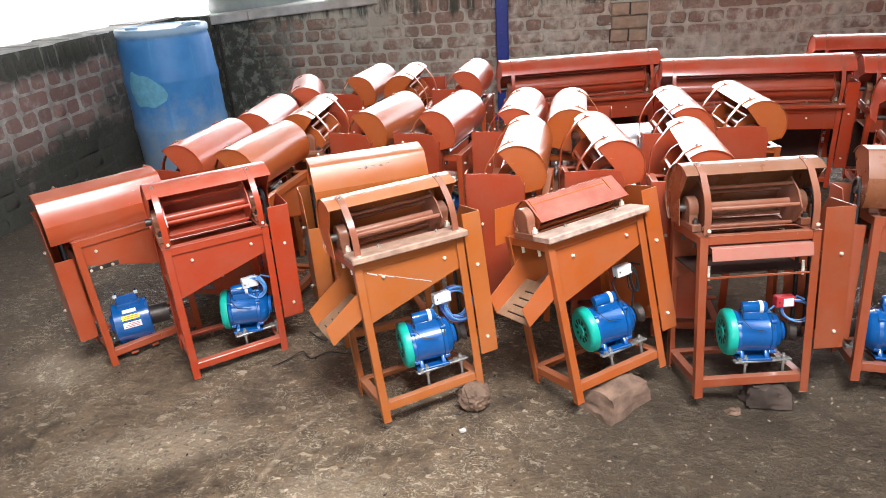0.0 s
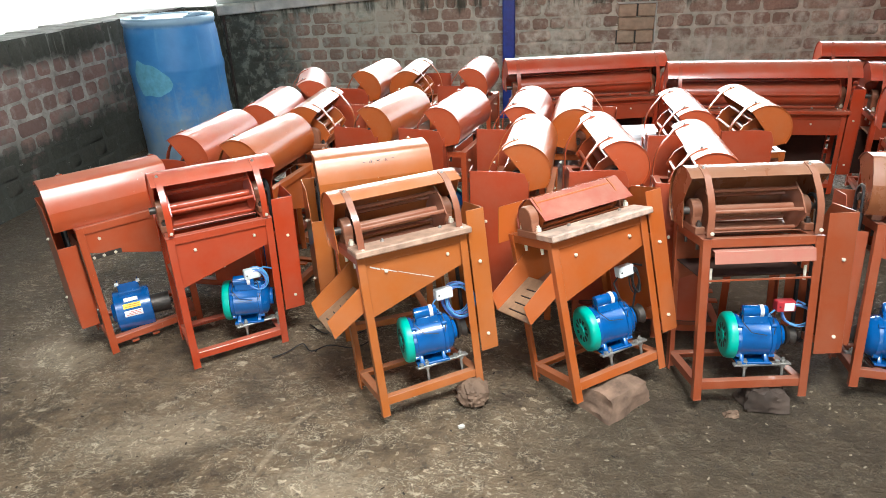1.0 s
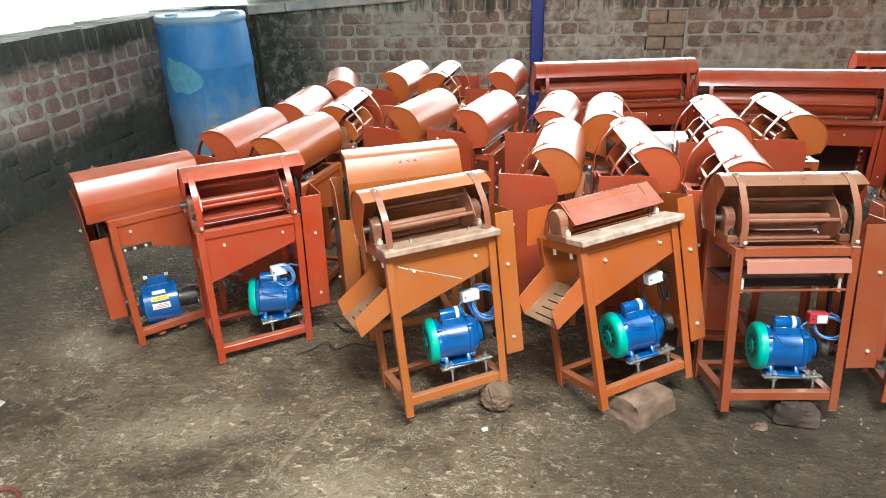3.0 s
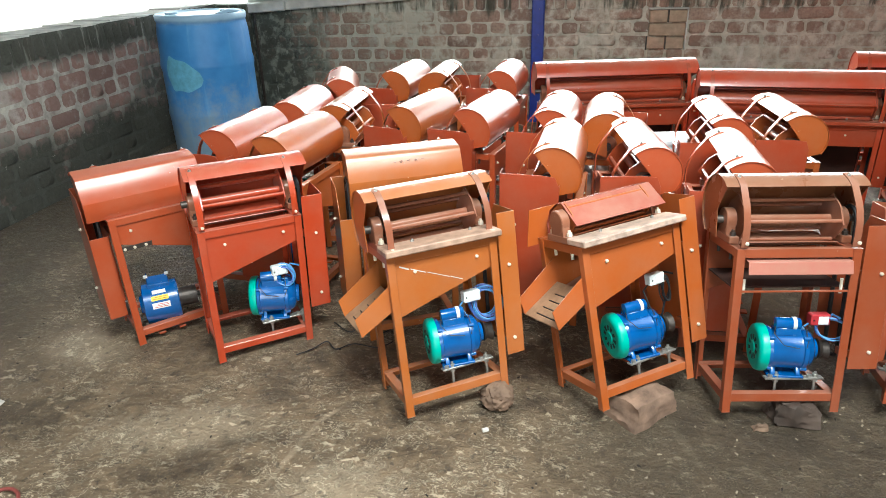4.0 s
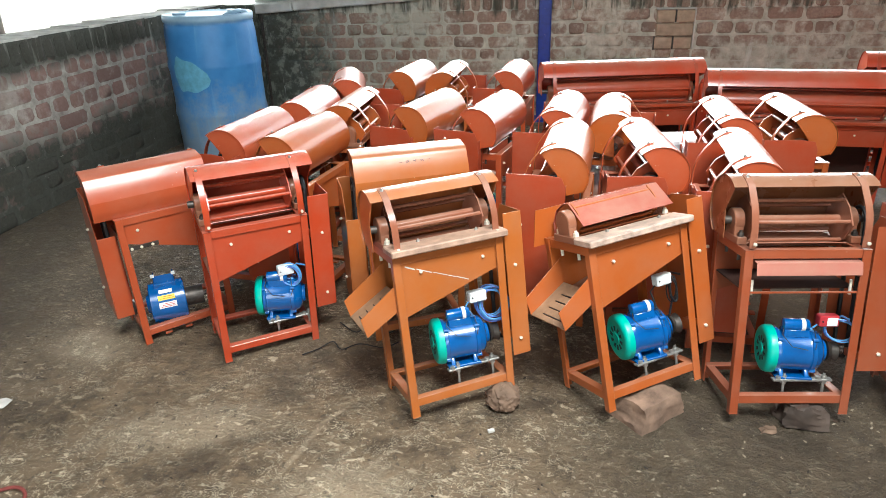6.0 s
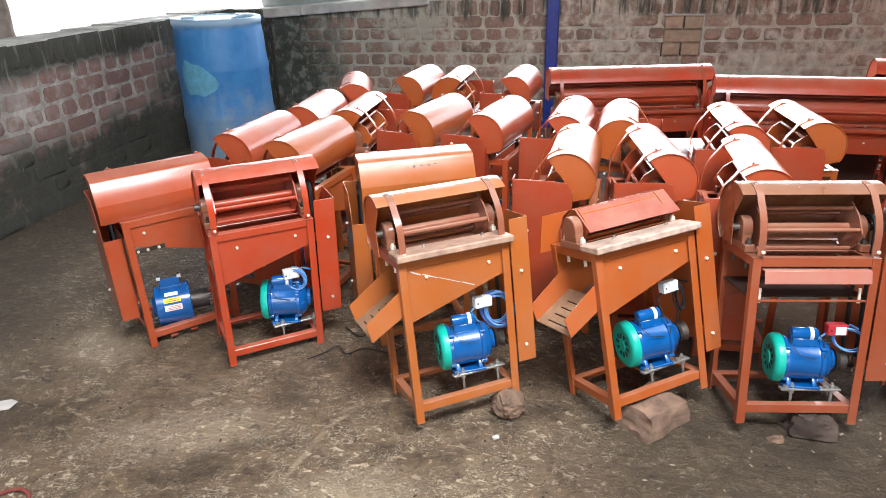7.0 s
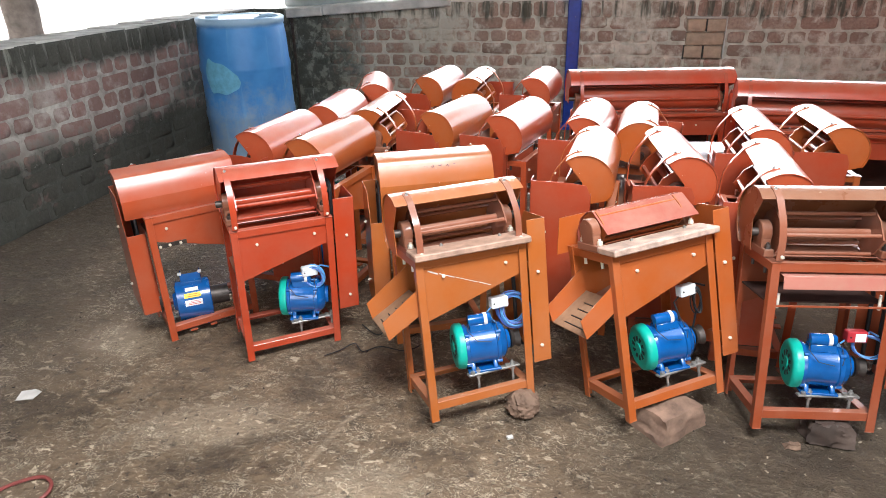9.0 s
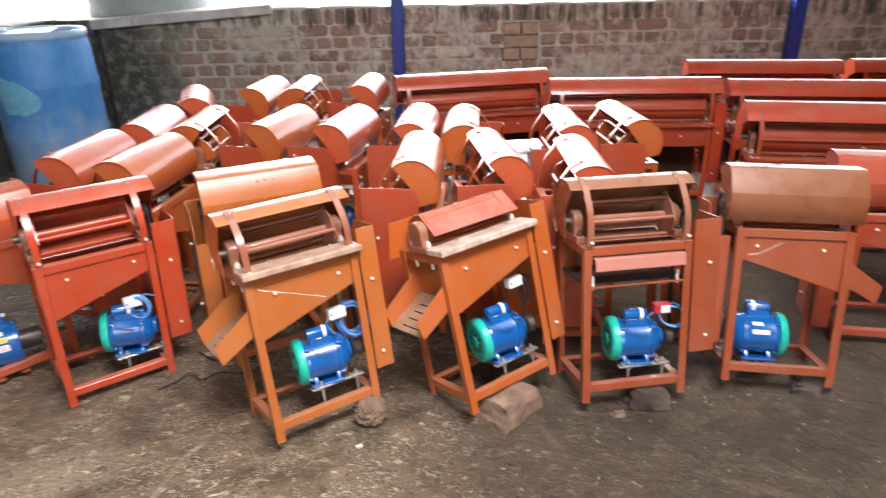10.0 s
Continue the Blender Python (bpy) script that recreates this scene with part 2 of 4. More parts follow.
REDWIRE = plain("dull red cable", (0.25, 0.06, 0.05), 0.5, 0.0, 0.2, 50, 0)


def wall_look(name, brick, side):
    """Old brickwork smeared with mortar, black and green with damp towards the corner, the foot and the coping; the
    west foot is painted deeper for shade.
    """
    k = Nodes(name)
    pos = k.place(world=True)
    n1 = k.noise(pos, 2.6, 4, 0.6)
    n2 = k.noise(pos, 13, 6, 0.65)
    n3 = k.noise(pos, 60, 5, 0.65)
    drip = k.noise(k.place(world=True, scale=(1, 1, 0.13)), 16, 5, 0.6, 0.2)
    sep = k.n("ShaderNodeSeparateXYZ")
    k.link(pos, sep.inputs[0])
    west = side == "west"
    if west:
        mortar = k.mix(k.ramp(n2, [(0.35, 0.0), (0.68, 1.0)]), (0.24, 0.215, 0.185), (0.52, 0.485, 0.43))
    else:
        mortar = k.mix(k.ramp(n2, [(0.32, 0.0), (0.70, 1.0)]), (0.33, 0.32, 0.255), (0.62, 0.585, 0.49))
    if brick:
        r = k.n("ShaderNodeObjectInfo").outputs["Random"]
        if west:
            one = k.ramp(r, [(0.0, (0.150, 0.098, 0.088)), (0.35, (0.275, 0.165, 0.142)), (0.7, (0.215, 0.135, 0.118)), (1.0, (0.33, 0.21, 0.175))])
        else:
            one = k.ramp(r, [(0.0, (0.22, 0.158, 0.122)), (0.4, (0.35, 0.255, 0.195)), (0.75, (0.30, 0.202, 0.155)), (1.0, (0.42, 0.325, 0.250))])
        col = k.mix(k.ramp(n3, [(0.38, 0.0), (0.75, 0.65)]), one, (0.17, 0.10, 0.078))
        smear = k.math("ADD", k.math("MULTIPLY", n1, 0.60), k.math("MULTIPLY", n2, 0.50))
        col = k.mix(k.ramp(smear, [(0.50, 0.0), (0.60, 0.85)] if not west else [(0.52, 0.0), (0.64, 0.55)]), col, mortar)
    else:
        col = mortar
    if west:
        # black damp at the foot and in the corner, a green band under the coping; the foot is deepened to paint shade
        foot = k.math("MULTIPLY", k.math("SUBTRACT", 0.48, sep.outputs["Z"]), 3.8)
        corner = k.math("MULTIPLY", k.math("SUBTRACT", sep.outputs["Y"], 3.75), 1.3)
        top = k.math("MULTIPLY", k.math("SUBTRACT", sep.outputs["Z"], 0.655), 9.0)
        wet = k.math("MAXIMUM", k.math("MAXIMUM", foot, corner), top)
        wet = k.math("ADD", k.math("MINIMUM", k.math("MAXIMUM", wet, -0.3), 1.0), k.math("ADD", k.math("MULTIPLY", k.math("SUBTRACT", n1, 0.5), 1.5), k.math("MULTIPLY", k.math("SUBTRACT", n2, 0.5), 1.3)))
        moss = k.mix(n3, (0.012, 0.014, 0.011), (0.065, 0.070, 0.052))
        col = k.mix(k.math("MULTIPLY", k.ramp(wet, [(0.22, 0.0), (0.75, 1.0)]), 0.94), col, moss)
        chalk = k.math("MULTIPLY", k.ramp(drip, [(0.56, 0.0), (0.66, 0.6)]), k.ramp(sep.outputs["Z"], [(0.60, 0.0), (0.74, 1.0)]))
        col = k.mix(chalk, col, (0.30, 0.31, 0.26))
    else:
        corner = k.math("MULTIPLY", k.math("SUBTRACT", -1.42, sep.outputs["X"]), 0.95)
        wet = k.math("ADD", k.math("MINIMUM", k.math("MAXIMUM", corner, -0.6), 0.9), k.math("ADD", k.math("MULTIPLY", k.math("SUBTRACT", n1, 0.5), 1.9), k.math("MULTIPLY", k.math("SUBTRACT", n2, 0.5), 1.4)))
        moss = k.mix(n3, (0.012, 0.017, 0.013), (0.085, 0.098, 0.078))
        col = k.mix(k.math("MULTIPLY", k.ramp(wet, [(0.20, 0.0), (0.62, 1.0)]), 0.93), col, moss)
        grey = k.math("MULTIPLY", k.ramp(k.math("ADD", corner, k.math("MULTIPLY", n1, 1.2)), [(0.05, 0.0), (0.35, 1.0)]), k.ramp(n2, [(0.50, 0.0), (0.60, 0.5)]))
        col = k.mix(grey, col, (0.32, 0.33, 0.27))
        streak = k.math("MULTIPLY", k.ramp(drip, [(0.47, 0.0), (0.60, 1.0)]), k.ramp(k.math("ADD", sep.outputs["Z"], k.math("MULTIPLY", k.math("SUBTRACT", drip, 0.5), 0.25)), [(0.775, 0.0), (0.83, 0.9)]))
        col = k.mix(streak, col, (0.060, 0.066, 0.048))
        lime = k.math("MULTIPLY", k.ramp(drip, [(0.60, 0.0), (0.70, 0.55)]), k.ramp(n1, [(0.45, 0.0), (0.6, 1.0)]))
        col = k.mix(lime, col, (0.62, 0.63, 0.58))
    flake = k.ramp(k.noise(pos, 26, 5, 0.7, 0.4), [(0.66, 0.0), (0.71, 0.6)])
    col = k.mix(flake, col, (0.44, 0.43, 0.37))
    k.bump(k.math("ADD", k.math("MULTIPLY", n2, 0.7), k.math("MULTIPLY", n3, 0.4)), 0.6, 0.012)
    return k.set(Base_Color=col, Roughness=0.9)


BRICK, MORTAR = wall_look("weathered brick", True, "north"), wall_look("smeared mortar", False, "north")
BRICK_W, MORTAR_W = wall_look("darkened brick", True, "west"), wall_look("darkened mortar", False, "west")


def floor_look():
    """Worn screed: brown dirt trodden in, broken pale scabs, damp stains, shade painted in at both sides."""
    k = Nodes("trodden earth and concrete")
    pos = k.place(world=True)
    big = k.noise(pos, 0.9, 3, 0.5)
    patch = k.noise(pos, 3.1, 4, 0.6, 0.5)
    mid = k.noise(pos, 12, 6, 0.7, 0.3)
    scab1 = k.noise(k.place(world=True, scale=(1, 1.5, 1), turn=(0, 0, 0.4)), 24, 6, 0.72, 0.35)
    scab2 = k.noise(k.place(world=True, scale=(1.7, 1, 1), turn=(0, 0, -0.5)), 46, 5, 0.7, 0.5)
    grit = k.noise(pos, 150, 3, 0.6)
    col = k.mix(k.ramp(mid, [(0.32, 0.0), (0.68, 1.0)]), (0.060, 0.040, 0.023), (0.255, 0.175, 0.102))
    col = k.mix(k.math("MULTIPLY", k.ramp(patch, [(0.42, 0.0), (0.70, 1.0)]), 0.6), col, (0.30, 0.215, 0.135))
    sx = k.n("ShaderNodeSeparateXYZ")
    k.link(pos, sx.inputs[0])
    ragged = k.math("MULTIPLY", k.math("SUBTRACT", k.math("ADD", k.math("MULTIPLY", mid, 0.6), k.math("MULTIPLY", scab1, 0.4)), 0.5), 2.4)

    def spots(places):
        """Ragged worn, stained or shaded places: middle, turn, half length and half width."""
        out = None
        for px, py, turn, lx, ly in places:
            c, q = math.cos(turn), math.sin(turn)
            dx, dy = k.math("SUBTRACT", sx.outputs["X"], px), k.math("SUBTRACT", sx.outputs["Y"], py)
            u = k.math("ADD", k.math("MULTIPLY", dx, c / lx), k.math("MULTIPLY", dy, q / lx))
            v = k.math("ADD", k.math("MULTIPLY", dx, -q / ly), k.math("MULTIPLY", dy, c / ly))
            d = k.math("SQRT", k.math("ADD", k.math("MULTIPLY", u, u), k.math("MULTIPLY", v, v)))
            one = k.ramp(k.math("ADD", d, ragged), [(0.35, 1.0), (1.15, 0.0)])
            out = one if out is None else k.math("MAXIMUM", out, one)
        return out

    pale = spots([(-0.54, 1.21, 0.3, 0.22, 0.11), (-1.06, 1.37, 0.3, 0.34, 0.13), (-0.70, 1.32, 1.35, 0.18, 0.014), (-0.52, 1.25, 1.05, 0.15, 0.012), (-0.66, 1.47, 1.0, 0.07, 0.010),
                  (0.33, 1.50, 1.9, 0.14, 0.020), (0.93, 1.33, -0.5, 0.16, 0.022), (0.83, 1.28, -0.4, 0.16, 0.020), (-1.62, 1.72, -0.2, 0.20, 0.12)])
    # dark stains, with shade painted in beside the props and on the right
    stain_shade = spots([(-1.60, 1.33, 0.2, 0.24, 0.12), (-0.97, 1.25, 0.6, 0.24, 0.07), (0.58, 1.55, 0.1, 0.22, 0.12), (1.25, 1.45, 0.0, 0.60, 0.22), (-0.15, 1.58, 0.5, 0.14, 0.08), (0.36, 1.60, 1.2, 0.12, 0.06)])
    where = k.ramp(k.math("ADD", k.math("MULTIPLY", patch, 0.6), k.math("MULTIPLY", big, 0.5)), [(0.42, 0.10), (0.62, 1.0)])
    where = k.math("MAXIMUM", where, pale)
    col = k.mix(k.math("MULTIPLY", pale, 0.55), col, (0.46, 0.355, 0.24))
    col = k.mix(k.math("MULTIPLY", k.ramp(scab1, [(0.575, 0.0), (0.61, 0.9)]), where), col, (0.74, 0.60, 0.42))
    col = k.mix(k.math("MULTIPLY", k.ramp(scab2, [(0.60, 0.0), (0.64, 0.8)]), where), col, (0.62, 0.49, 0.34))
    curl = k.noise(k.place(world=True, scale=(1, 1.3, 1), turn=(0, 0, 0.7)), 34, 3, 0.6, 1.1)
    curl = k.ramp(k.math("ABSOLUTE", k.math("SUBTRACT", curl, 0.5)), [(0.012, 1.0), (0.030, 0.0)])
    some = k.ramp(k.noise(pos, 9, 4, 0.6), [(0.44, 0.0), (0.58, 1.0)])
    curl = k.math("MULTIPLY", k.math("MULTIPLY", curl, some), where)
    col = k.mix(k.math("MULTIPLY", curl, 0.9), col, (0.80, 0.67, 0.48))
    stain = k.ramp(k.noise(pos, 2.0, 6, 0.65, 0.6), [(0.56, 0.0), (0.70, 0.75)])
    col = k.mix(stain, col, (0.066, 0.047, 0.031))
    # both sides of the floor are coloured darker, where less light falls
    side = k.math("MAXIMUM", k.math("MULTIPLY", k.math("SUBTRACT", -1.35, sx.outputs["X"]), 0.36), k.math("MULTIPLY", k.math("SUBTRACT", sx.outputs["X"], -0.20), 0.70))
    side_shade = k.math("ADD", k.math("MINIMUM", side, 0.55), k.math("ADD", k.math("MULTIPLY", big, 0.7), k.math("MULTIPLY", mid, 0.5)))
    side_shade = k.ramp(side_shade, [(0.62, 0.0), (0.95, 0.78)])
    col = k.mix(side_shade, col, (0.060, 0.043, 0.025))
    col = k.mix(k.math("MULTIPLY", stain_shade, 0.50), col, (0.048, 0.032, 0.019))
    pit = k.ramp(k.noise(pos, 30, 4, 0.65), [(0.33, 1.0), (0.40, 0.0)])
    col = k.mix(k.math("MULTIPLY", pit, 0.6), col, (0.045, 0.033, 0.023))
    col = k.mix(k.math("MULTIPLY", k.ramp(grit, [(0.66, 0.0), (0.72, 1.0)]), 0.45), col, (0.46, 0.40, 0.31))
    h = k.math("ADD", k.math("MULTIPLY", mid, 0.8), k.math("ADD", k.math("MULTIPLY", scab1, 0.6), k.math("ADD", k.math("MULTIPLY", grit, 0.14), k.math("MULTIPLY", curl, 0.35))))
    k.bump(h, 1.0, 0.035)
    return k.set(Base_Color=col, Roughness=k.math("ADD", k.math("MULTIPLY", mid, 0.4), 0.42))


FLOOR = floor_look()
EARTH = plain("pale dry earth", (0.5, 0.46, 0.38), 0.95, 0.0, 0.3, 1.5, 0.5)
# roof colour kept dark so the unseen sheets bounce little light
ROOF = plain("dark unseen roofing sheet", (0.045, 0.040, 0.035), 0.6, 0.0, 0.2, 3, 0.1)
COPING = plain("sun-bleached cement", (0.55, 0.54, 0.50), 0.85, 0.0, 0.3, 9, 0.5)
LEAF = plain("green leaf", (0.10, 0.16, 0.05), 0.5, 0.0, 0.4, 8, 0)


# ---------------------------------------------------------------- the shed
WALL_X, WALL_Y = -2.744, 5.243
thing("ground", Shape().box((-250, -250, -0.25), (250, 400, -0.06)), EARTH, "pale dry open ground outside the shed", "ground", kind="structure")


def floor_sheet():
    """The trodden floor, slightly uneven, finer where it is seen."""
    s = Shape()
    xs = np.concatenate([np.linspace(-2.95, -2.2, 4)[:-1], np.linspace(-2.2, 2.6, 150), np.linspace(2.6, 5.2, 8)[1:]])
    ys = np.concatenate([np.linspace(-3.0, 0.3, 8)[:-1], np.linspace(0.3, 3.0, 90), np.linspace(3.0, 5.45, 10)[1:]])
    nx = len(xs)
    for y in ys:
        for x in xs:
            z = 0.010 * noise.noise((x * 2.3, y * 2.3, 0)) + 0.004 * noise.noise((x * 9, y * 9, 3))
            s.v.append((x, y, z - 0.006))
    for j in range(len(ys) - 1):
        for i in range(nx - 1):
            a = j * nx + i
            s.f.append((a, a + 1, a + nx + 1, a + nx))
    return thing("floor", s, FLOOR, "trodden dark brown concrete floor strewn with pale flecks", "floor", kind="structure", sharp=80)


floor_sheet()

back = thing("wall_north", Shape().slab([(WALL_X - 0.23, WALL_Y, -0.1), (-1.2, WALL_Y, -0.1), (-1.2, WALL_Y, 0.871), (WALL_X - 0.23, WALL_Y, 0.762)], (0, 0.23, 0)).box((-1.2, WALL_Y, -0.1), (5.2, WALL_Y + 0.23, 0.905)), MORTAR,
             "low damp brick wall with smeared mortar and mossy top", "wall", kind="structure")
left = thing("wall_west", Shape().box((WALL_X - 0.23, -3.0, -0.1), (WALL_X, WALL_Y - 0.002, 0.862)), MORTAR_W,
             "low brick wall stained black and green by damp, its foot painted darker for shade", "wall", kind="structure")
# unseen wall, added to shut out light from the east
thing("wall_east", Shape().box((5.0, -2.6, -0.1), (5.2, WALL_Y, 3.75)), DARK_MATTE, "unseen plain dark wall added to close off light", "wall", kind="structure")


def coping(name, x0, y0, x1, y1, z, along):
    """An uneven cement cap, in short lengths."""
    s = Shape()
    rng = random.Random(5)
    n = 60
    for i in range(n):
        a, b = i / n, (i + 1) / n
        dz, dw = rng.uniform(-0.004, 0.006), rng.uniform(-0.008, 0.004)
        if along == "x":
            s.box((x0 + (x1 - x0) * a, y0 - dw * 0.5, z - 0.004), (x0 + (x1 - x0) * b, y1 + 0.02, z + 0.010 + dz))
        else:
            s.box((x0 - 0.02, y0 + (y1 - y0) * a, z - 0.004), (x1 + dw * 0.5, y0 + (y1 - y0) * b, z + 0.006 + dz))
    return thing(name, s, COPING, "bleached uneven cement coping of the low wall", "coping", kind="structure")


coping("trim_north", -1.2, WALL_Y, 5.0, WALL_Y + 0.23, 0.906, "x")
coping("trim_west", WALL_X - 0.23, -3.0, WALL_X, WALL_Y - 0.01, 0.862, "y")
# unseen roof and low west sheet, added to block and shape light, open at the lamp
roof = Shape()


def roof_z(y):
    return 3.2 - 0.145 * y


for x0, x1, y0, y1 in ((-2.95, 5.3, 2.2, 5.95), (-2.95, -0.6, -2.1, 2.2), (1.8, 5.3, -2.1, 2.2), (-2.95, 5.3, -2.6, -2.1)):
    roof.slab([(x0, y0, roof_z(y0)), (x1, y0, roof_z(y0)), (x1, y1, roof_z(y1)), (x0, y1, roof_z(y1))], (0, 0, 0.05))
roof.slab([(-4.6, -2.6, 1.26), (-2.96, -2.6, 1.32), (-2.96, 5.9, 1.32), (-4.6, 5.9, 1.26)], (0, 0, 0.05))
roof.slab([(-2.96, -2.6, 1.32), (-2.96, -2.6, 3.55), (-2.96, 5.9, 2.33), (-2.96, 5.9, 1.32)], (-0.03, 0, 0))
# unseen wall behind the camera, added to let in light only at its gateway
south = Shape().box((-2.97, -2.8, -0.1), (-1.4, -2.6, 3.55)).box((1.1, -2.8, -0.1), (5.2, -2.6, 3.55)).box((-1.4, -2.8, 2.35), (1.1, -2.6, 3.55))
thing("wall_south", south, DARK_MATTE, "unseen plain dark wall with a gateway, added to limit light", "wall", kind="structure")
thing("ceiling", roof, ROOF, "unseen dark sheet roof with low eaves, added to block light", "roof", kind="structure")

# corner pilaster and pipe, slab and tank
thing("pilaster", Shape().box((WALL_X + 0.002, WALL_Y - 0.10, -0.02), (-2.47, WALL_Y - 0.002, 0.86)), MORTAR, "grey cement pilaster in the wall corner", "pilaster", kind="structure", bevel=0.01)
thing("drain_pipe", Shape().cyl((-2.435, WALL_Y - 0.03, -0.01), (-2.435, WALL_Y - 0.03, 0.80), 0.012, 14), STEEL, "black drain pipe against the damp brick wall", "pipe")
slab_m = pose(-1.86, WALL_Y + 0.22, 0.862, 0, -3.6, 0)
thing("concrete_slab", Shape().box((-0.86, -0.27, -0.035), (-0.31, 0.5, 0.035)).box((-0.304, -0.265, -0.034), (0.72, 0.5, 0.036)), COPING,
      "pale concrete slab carrying the tank on the wall", "slab", slab_m, bevel=0.008)
tank = base("water_tank", "large grey plastic water tank on the concrete slab", "tank", pose(-2.28, 5.93, 0.86))
tprof = [(0.47, -0.03), (0.485, 0.0), (0.49, 0.04), (0.48, 0.06), (0.485, 0.3), (0.475, 0.32), (0.485, 0.36), (0.48, 0.8), (0.40, 0.95), (0.18, 1.02), (0.0, 1.02)]
part("body", Shape().lathe(tprof, 56), TANK, tank)
thing("tank_stand", Shape().box((-2.8, 5.50, -0.1), (-1.75, 6.4, 0.74)), MORTAR, "rough masonry stand under the water tank", "stand", kind="structure")


# blue columns that carry the roof
def column(x):
    b = base("column", "dark blue painted steel column standing before the brick wall", "column", pose(x, WALL_Y - 0.055, 0), "roof columns")
    part("shaft", Shape().box((-0.045, -0.045, -0.01), (0.045, 0.045, 2.76)), POST, b, bevel=0.006)
    part("base_plate", Shape().box((-0.09, -0.09, -0.012), (0.09, 0.09, 0.012)), POST, b)
    for z in (0.62, 0.80, 1.2):
        part("bolt", Shape().cyl((0, -0.052, z), (0, -0.044, z), 0.009, 6), POST, b)


column(-0.217)
column(2.75)

# palm trunk and scrub outside
trunk_path = [(-3.62 + 0.03 * math.sin(z * 1.3) - 0.02 * z, 3.78, z) for z in np.linspace(-0.1, 4.5, 40)]
trunk = base("palm_tree", "grey ringed palm trunk outside the low wall", "tree", pose(0, 0, 0))
part("trunk", Shape().tube(trunk_path, [0.105 + 0.007 * (i % 2) - 0.0008 * i for i in range(40)], 16), BARK, trunk)


def scrub(name, x0, x1, y0, y1, h, count, seed):
    rng = random.Random(seed)
    s = Shape()
    for _ in range(count):
        x, y = rng.uniform(x0, x1), rng.uniform(y0, y1)
        top = h * (0.4 + 0.6 * abs(noise.noise((x * 0.7, y * 0.7, seed)))) + 0.05
        c = Vector((x, y, rng.uniform(-0.06, top)))
        a, b = rng.uniform(0, 6.28), rng.uniform(-0.7, 0.9)
        d = Vector((math.cos(a) * math.cos(b), math.sin(a) * math.cos(b), math.sin(b)))
        w = d.cross(Vector((0, 0, 1))).normalized() * rng.uniform(0.02, 0.05)
        l = rng.uniform(0.1, 0.24)
        s.add([c, c + d * l * 0.5 + w, c + d * l, c + d * l * 0.5 - w], [(0, 1, 2, 3)])
    return thing(name, s, LEAF, "sunlit low green scrub outside the wall", "scrub", kind="stuff")


scrub("scrub", -1.5, 6.0, 7.0, 10.0, 0.55, 2600, 4)


# ---------------------------------------------------------------- blue barrel
def barrel(m):
    b = base("plastic_barrel", "large blue plastic barrel with a pale scraped patch, on the floor", "barrel", m)
    prof = [(0.255, 0.0), (0.275, 0.012), (0.285, 0.05), (0.287, 0.26), (0.292, 0.285), (0.292, 0.30), (0.286, 0.33), (0.284, 0.55),
            (0.290, 0.58), (0.290, 0.60), (0.283, 0.63), (0.278, 0.78), (0.271, 0.83), (0.268, 0.845), (0.272, 0.85), (0.276, 0.862), (0.276, 0.885),
            (0.268, 0.893), (0.256, 0.892), (0.250, 0.886), (0.10, 0.889), (0.0, 0.890)]
    k = Nodes("scuffed blue barrel plastic")
    at = k.place()
    n = k.noise(at, 6, 5, 0.6)
    sep = k.n("ShaderNodeSeparateXYZ")
    k.link(at, sep.inputs[0])
    low = k.math("ADD", k.math("MULTIPLY", k.math("SUBTRACT", 0.52, sep.outputs["Z"]), 1.6), k.math("MULTIPLY", k.math("SUBTRACT", k.noise(at, 11, 6, 0.7), 0.5), 1.4))
    col = k.mix(k.ramp(n, [(0.3, 0.0), (0.75, 1.0)]), (0.038, 0.19, 0.48), (0.075, 0.29, 0.62))
    col = k.mix(k.math("MULTIPLY", k.ramp(low, [(0.05, 0.0), (0.6, 1.0)]), 0.75), col, (0.27, 0.33, 0.36))
    streak = k.noise(k.place(scale=(1, 1, 0.07)), 24, 4, 0.6)
    col = k.mix(k.math("MULTIPLY", k.ramp(streak, [(0.58, 0.0), (0.75, 1.0)]), 0.4), col, (0.17, 0.40, 0.62))
    # rim and lid coloured pale, as the sky whitens them
    sky_rim = k.ramp(k.math("ADD", sep.outputs["Z"], k.math("MULTIPLY", k.math("SUBTRACT", n, 0.5), 0.05)), [(0.835, 0.0), (0.865, 1.0)])
    col = k.mix(k.math("MULTIPLY", sky_rim, 0.65), col, (0.42, 0.56, 0.62))
    k.bump(n, 0.15, 0.01)
    mat = k.set(Base_Color=col, Roughness=0.42)
    part("body", Shape().lathe(prof, 64), mat, b, sharp=60)
    for a in (0.6, 3.5):
        part("bung", Shape().cyl((0.17 * math.cos(a), 0.17 * math.sin(a), 0.884), (0.17 * math.cos(a), 0.17 * math.sin(a), 0.900), 0.04, 20), mat, b, bevel=0.004)
    grip = [(0.245 * math.cos(a), 0.245 * math.sin(a), 0.884 + 0.020 * math.sin((a + 0.9) / 0.9 * math.pi)) for a in np.linspace(-0.9, 0.0, 12)]
    part("handle", Shape().tube(grip, 0.014, 8), mat, b)
    # pale patch rubbed into the side, as a thin curved skin
    s = Shape()
    cols, lines = 16, 8
    for i in range(cols + 1):
        u = i / cols
        mid = 0.565 - 0.045 * u
        half = 0.105 * math.sqrt(max(0.0, 1 - u ** 2.2)) * min(1.0, 0.25 + 5 * u) * (1 + 0.06 * math.sin(13 * u)) + 0.0005
        for j in range(lines + 1):
            a = -2.28 + 0.85 * u
            z = mid + half * (2 * j / lines - 1)
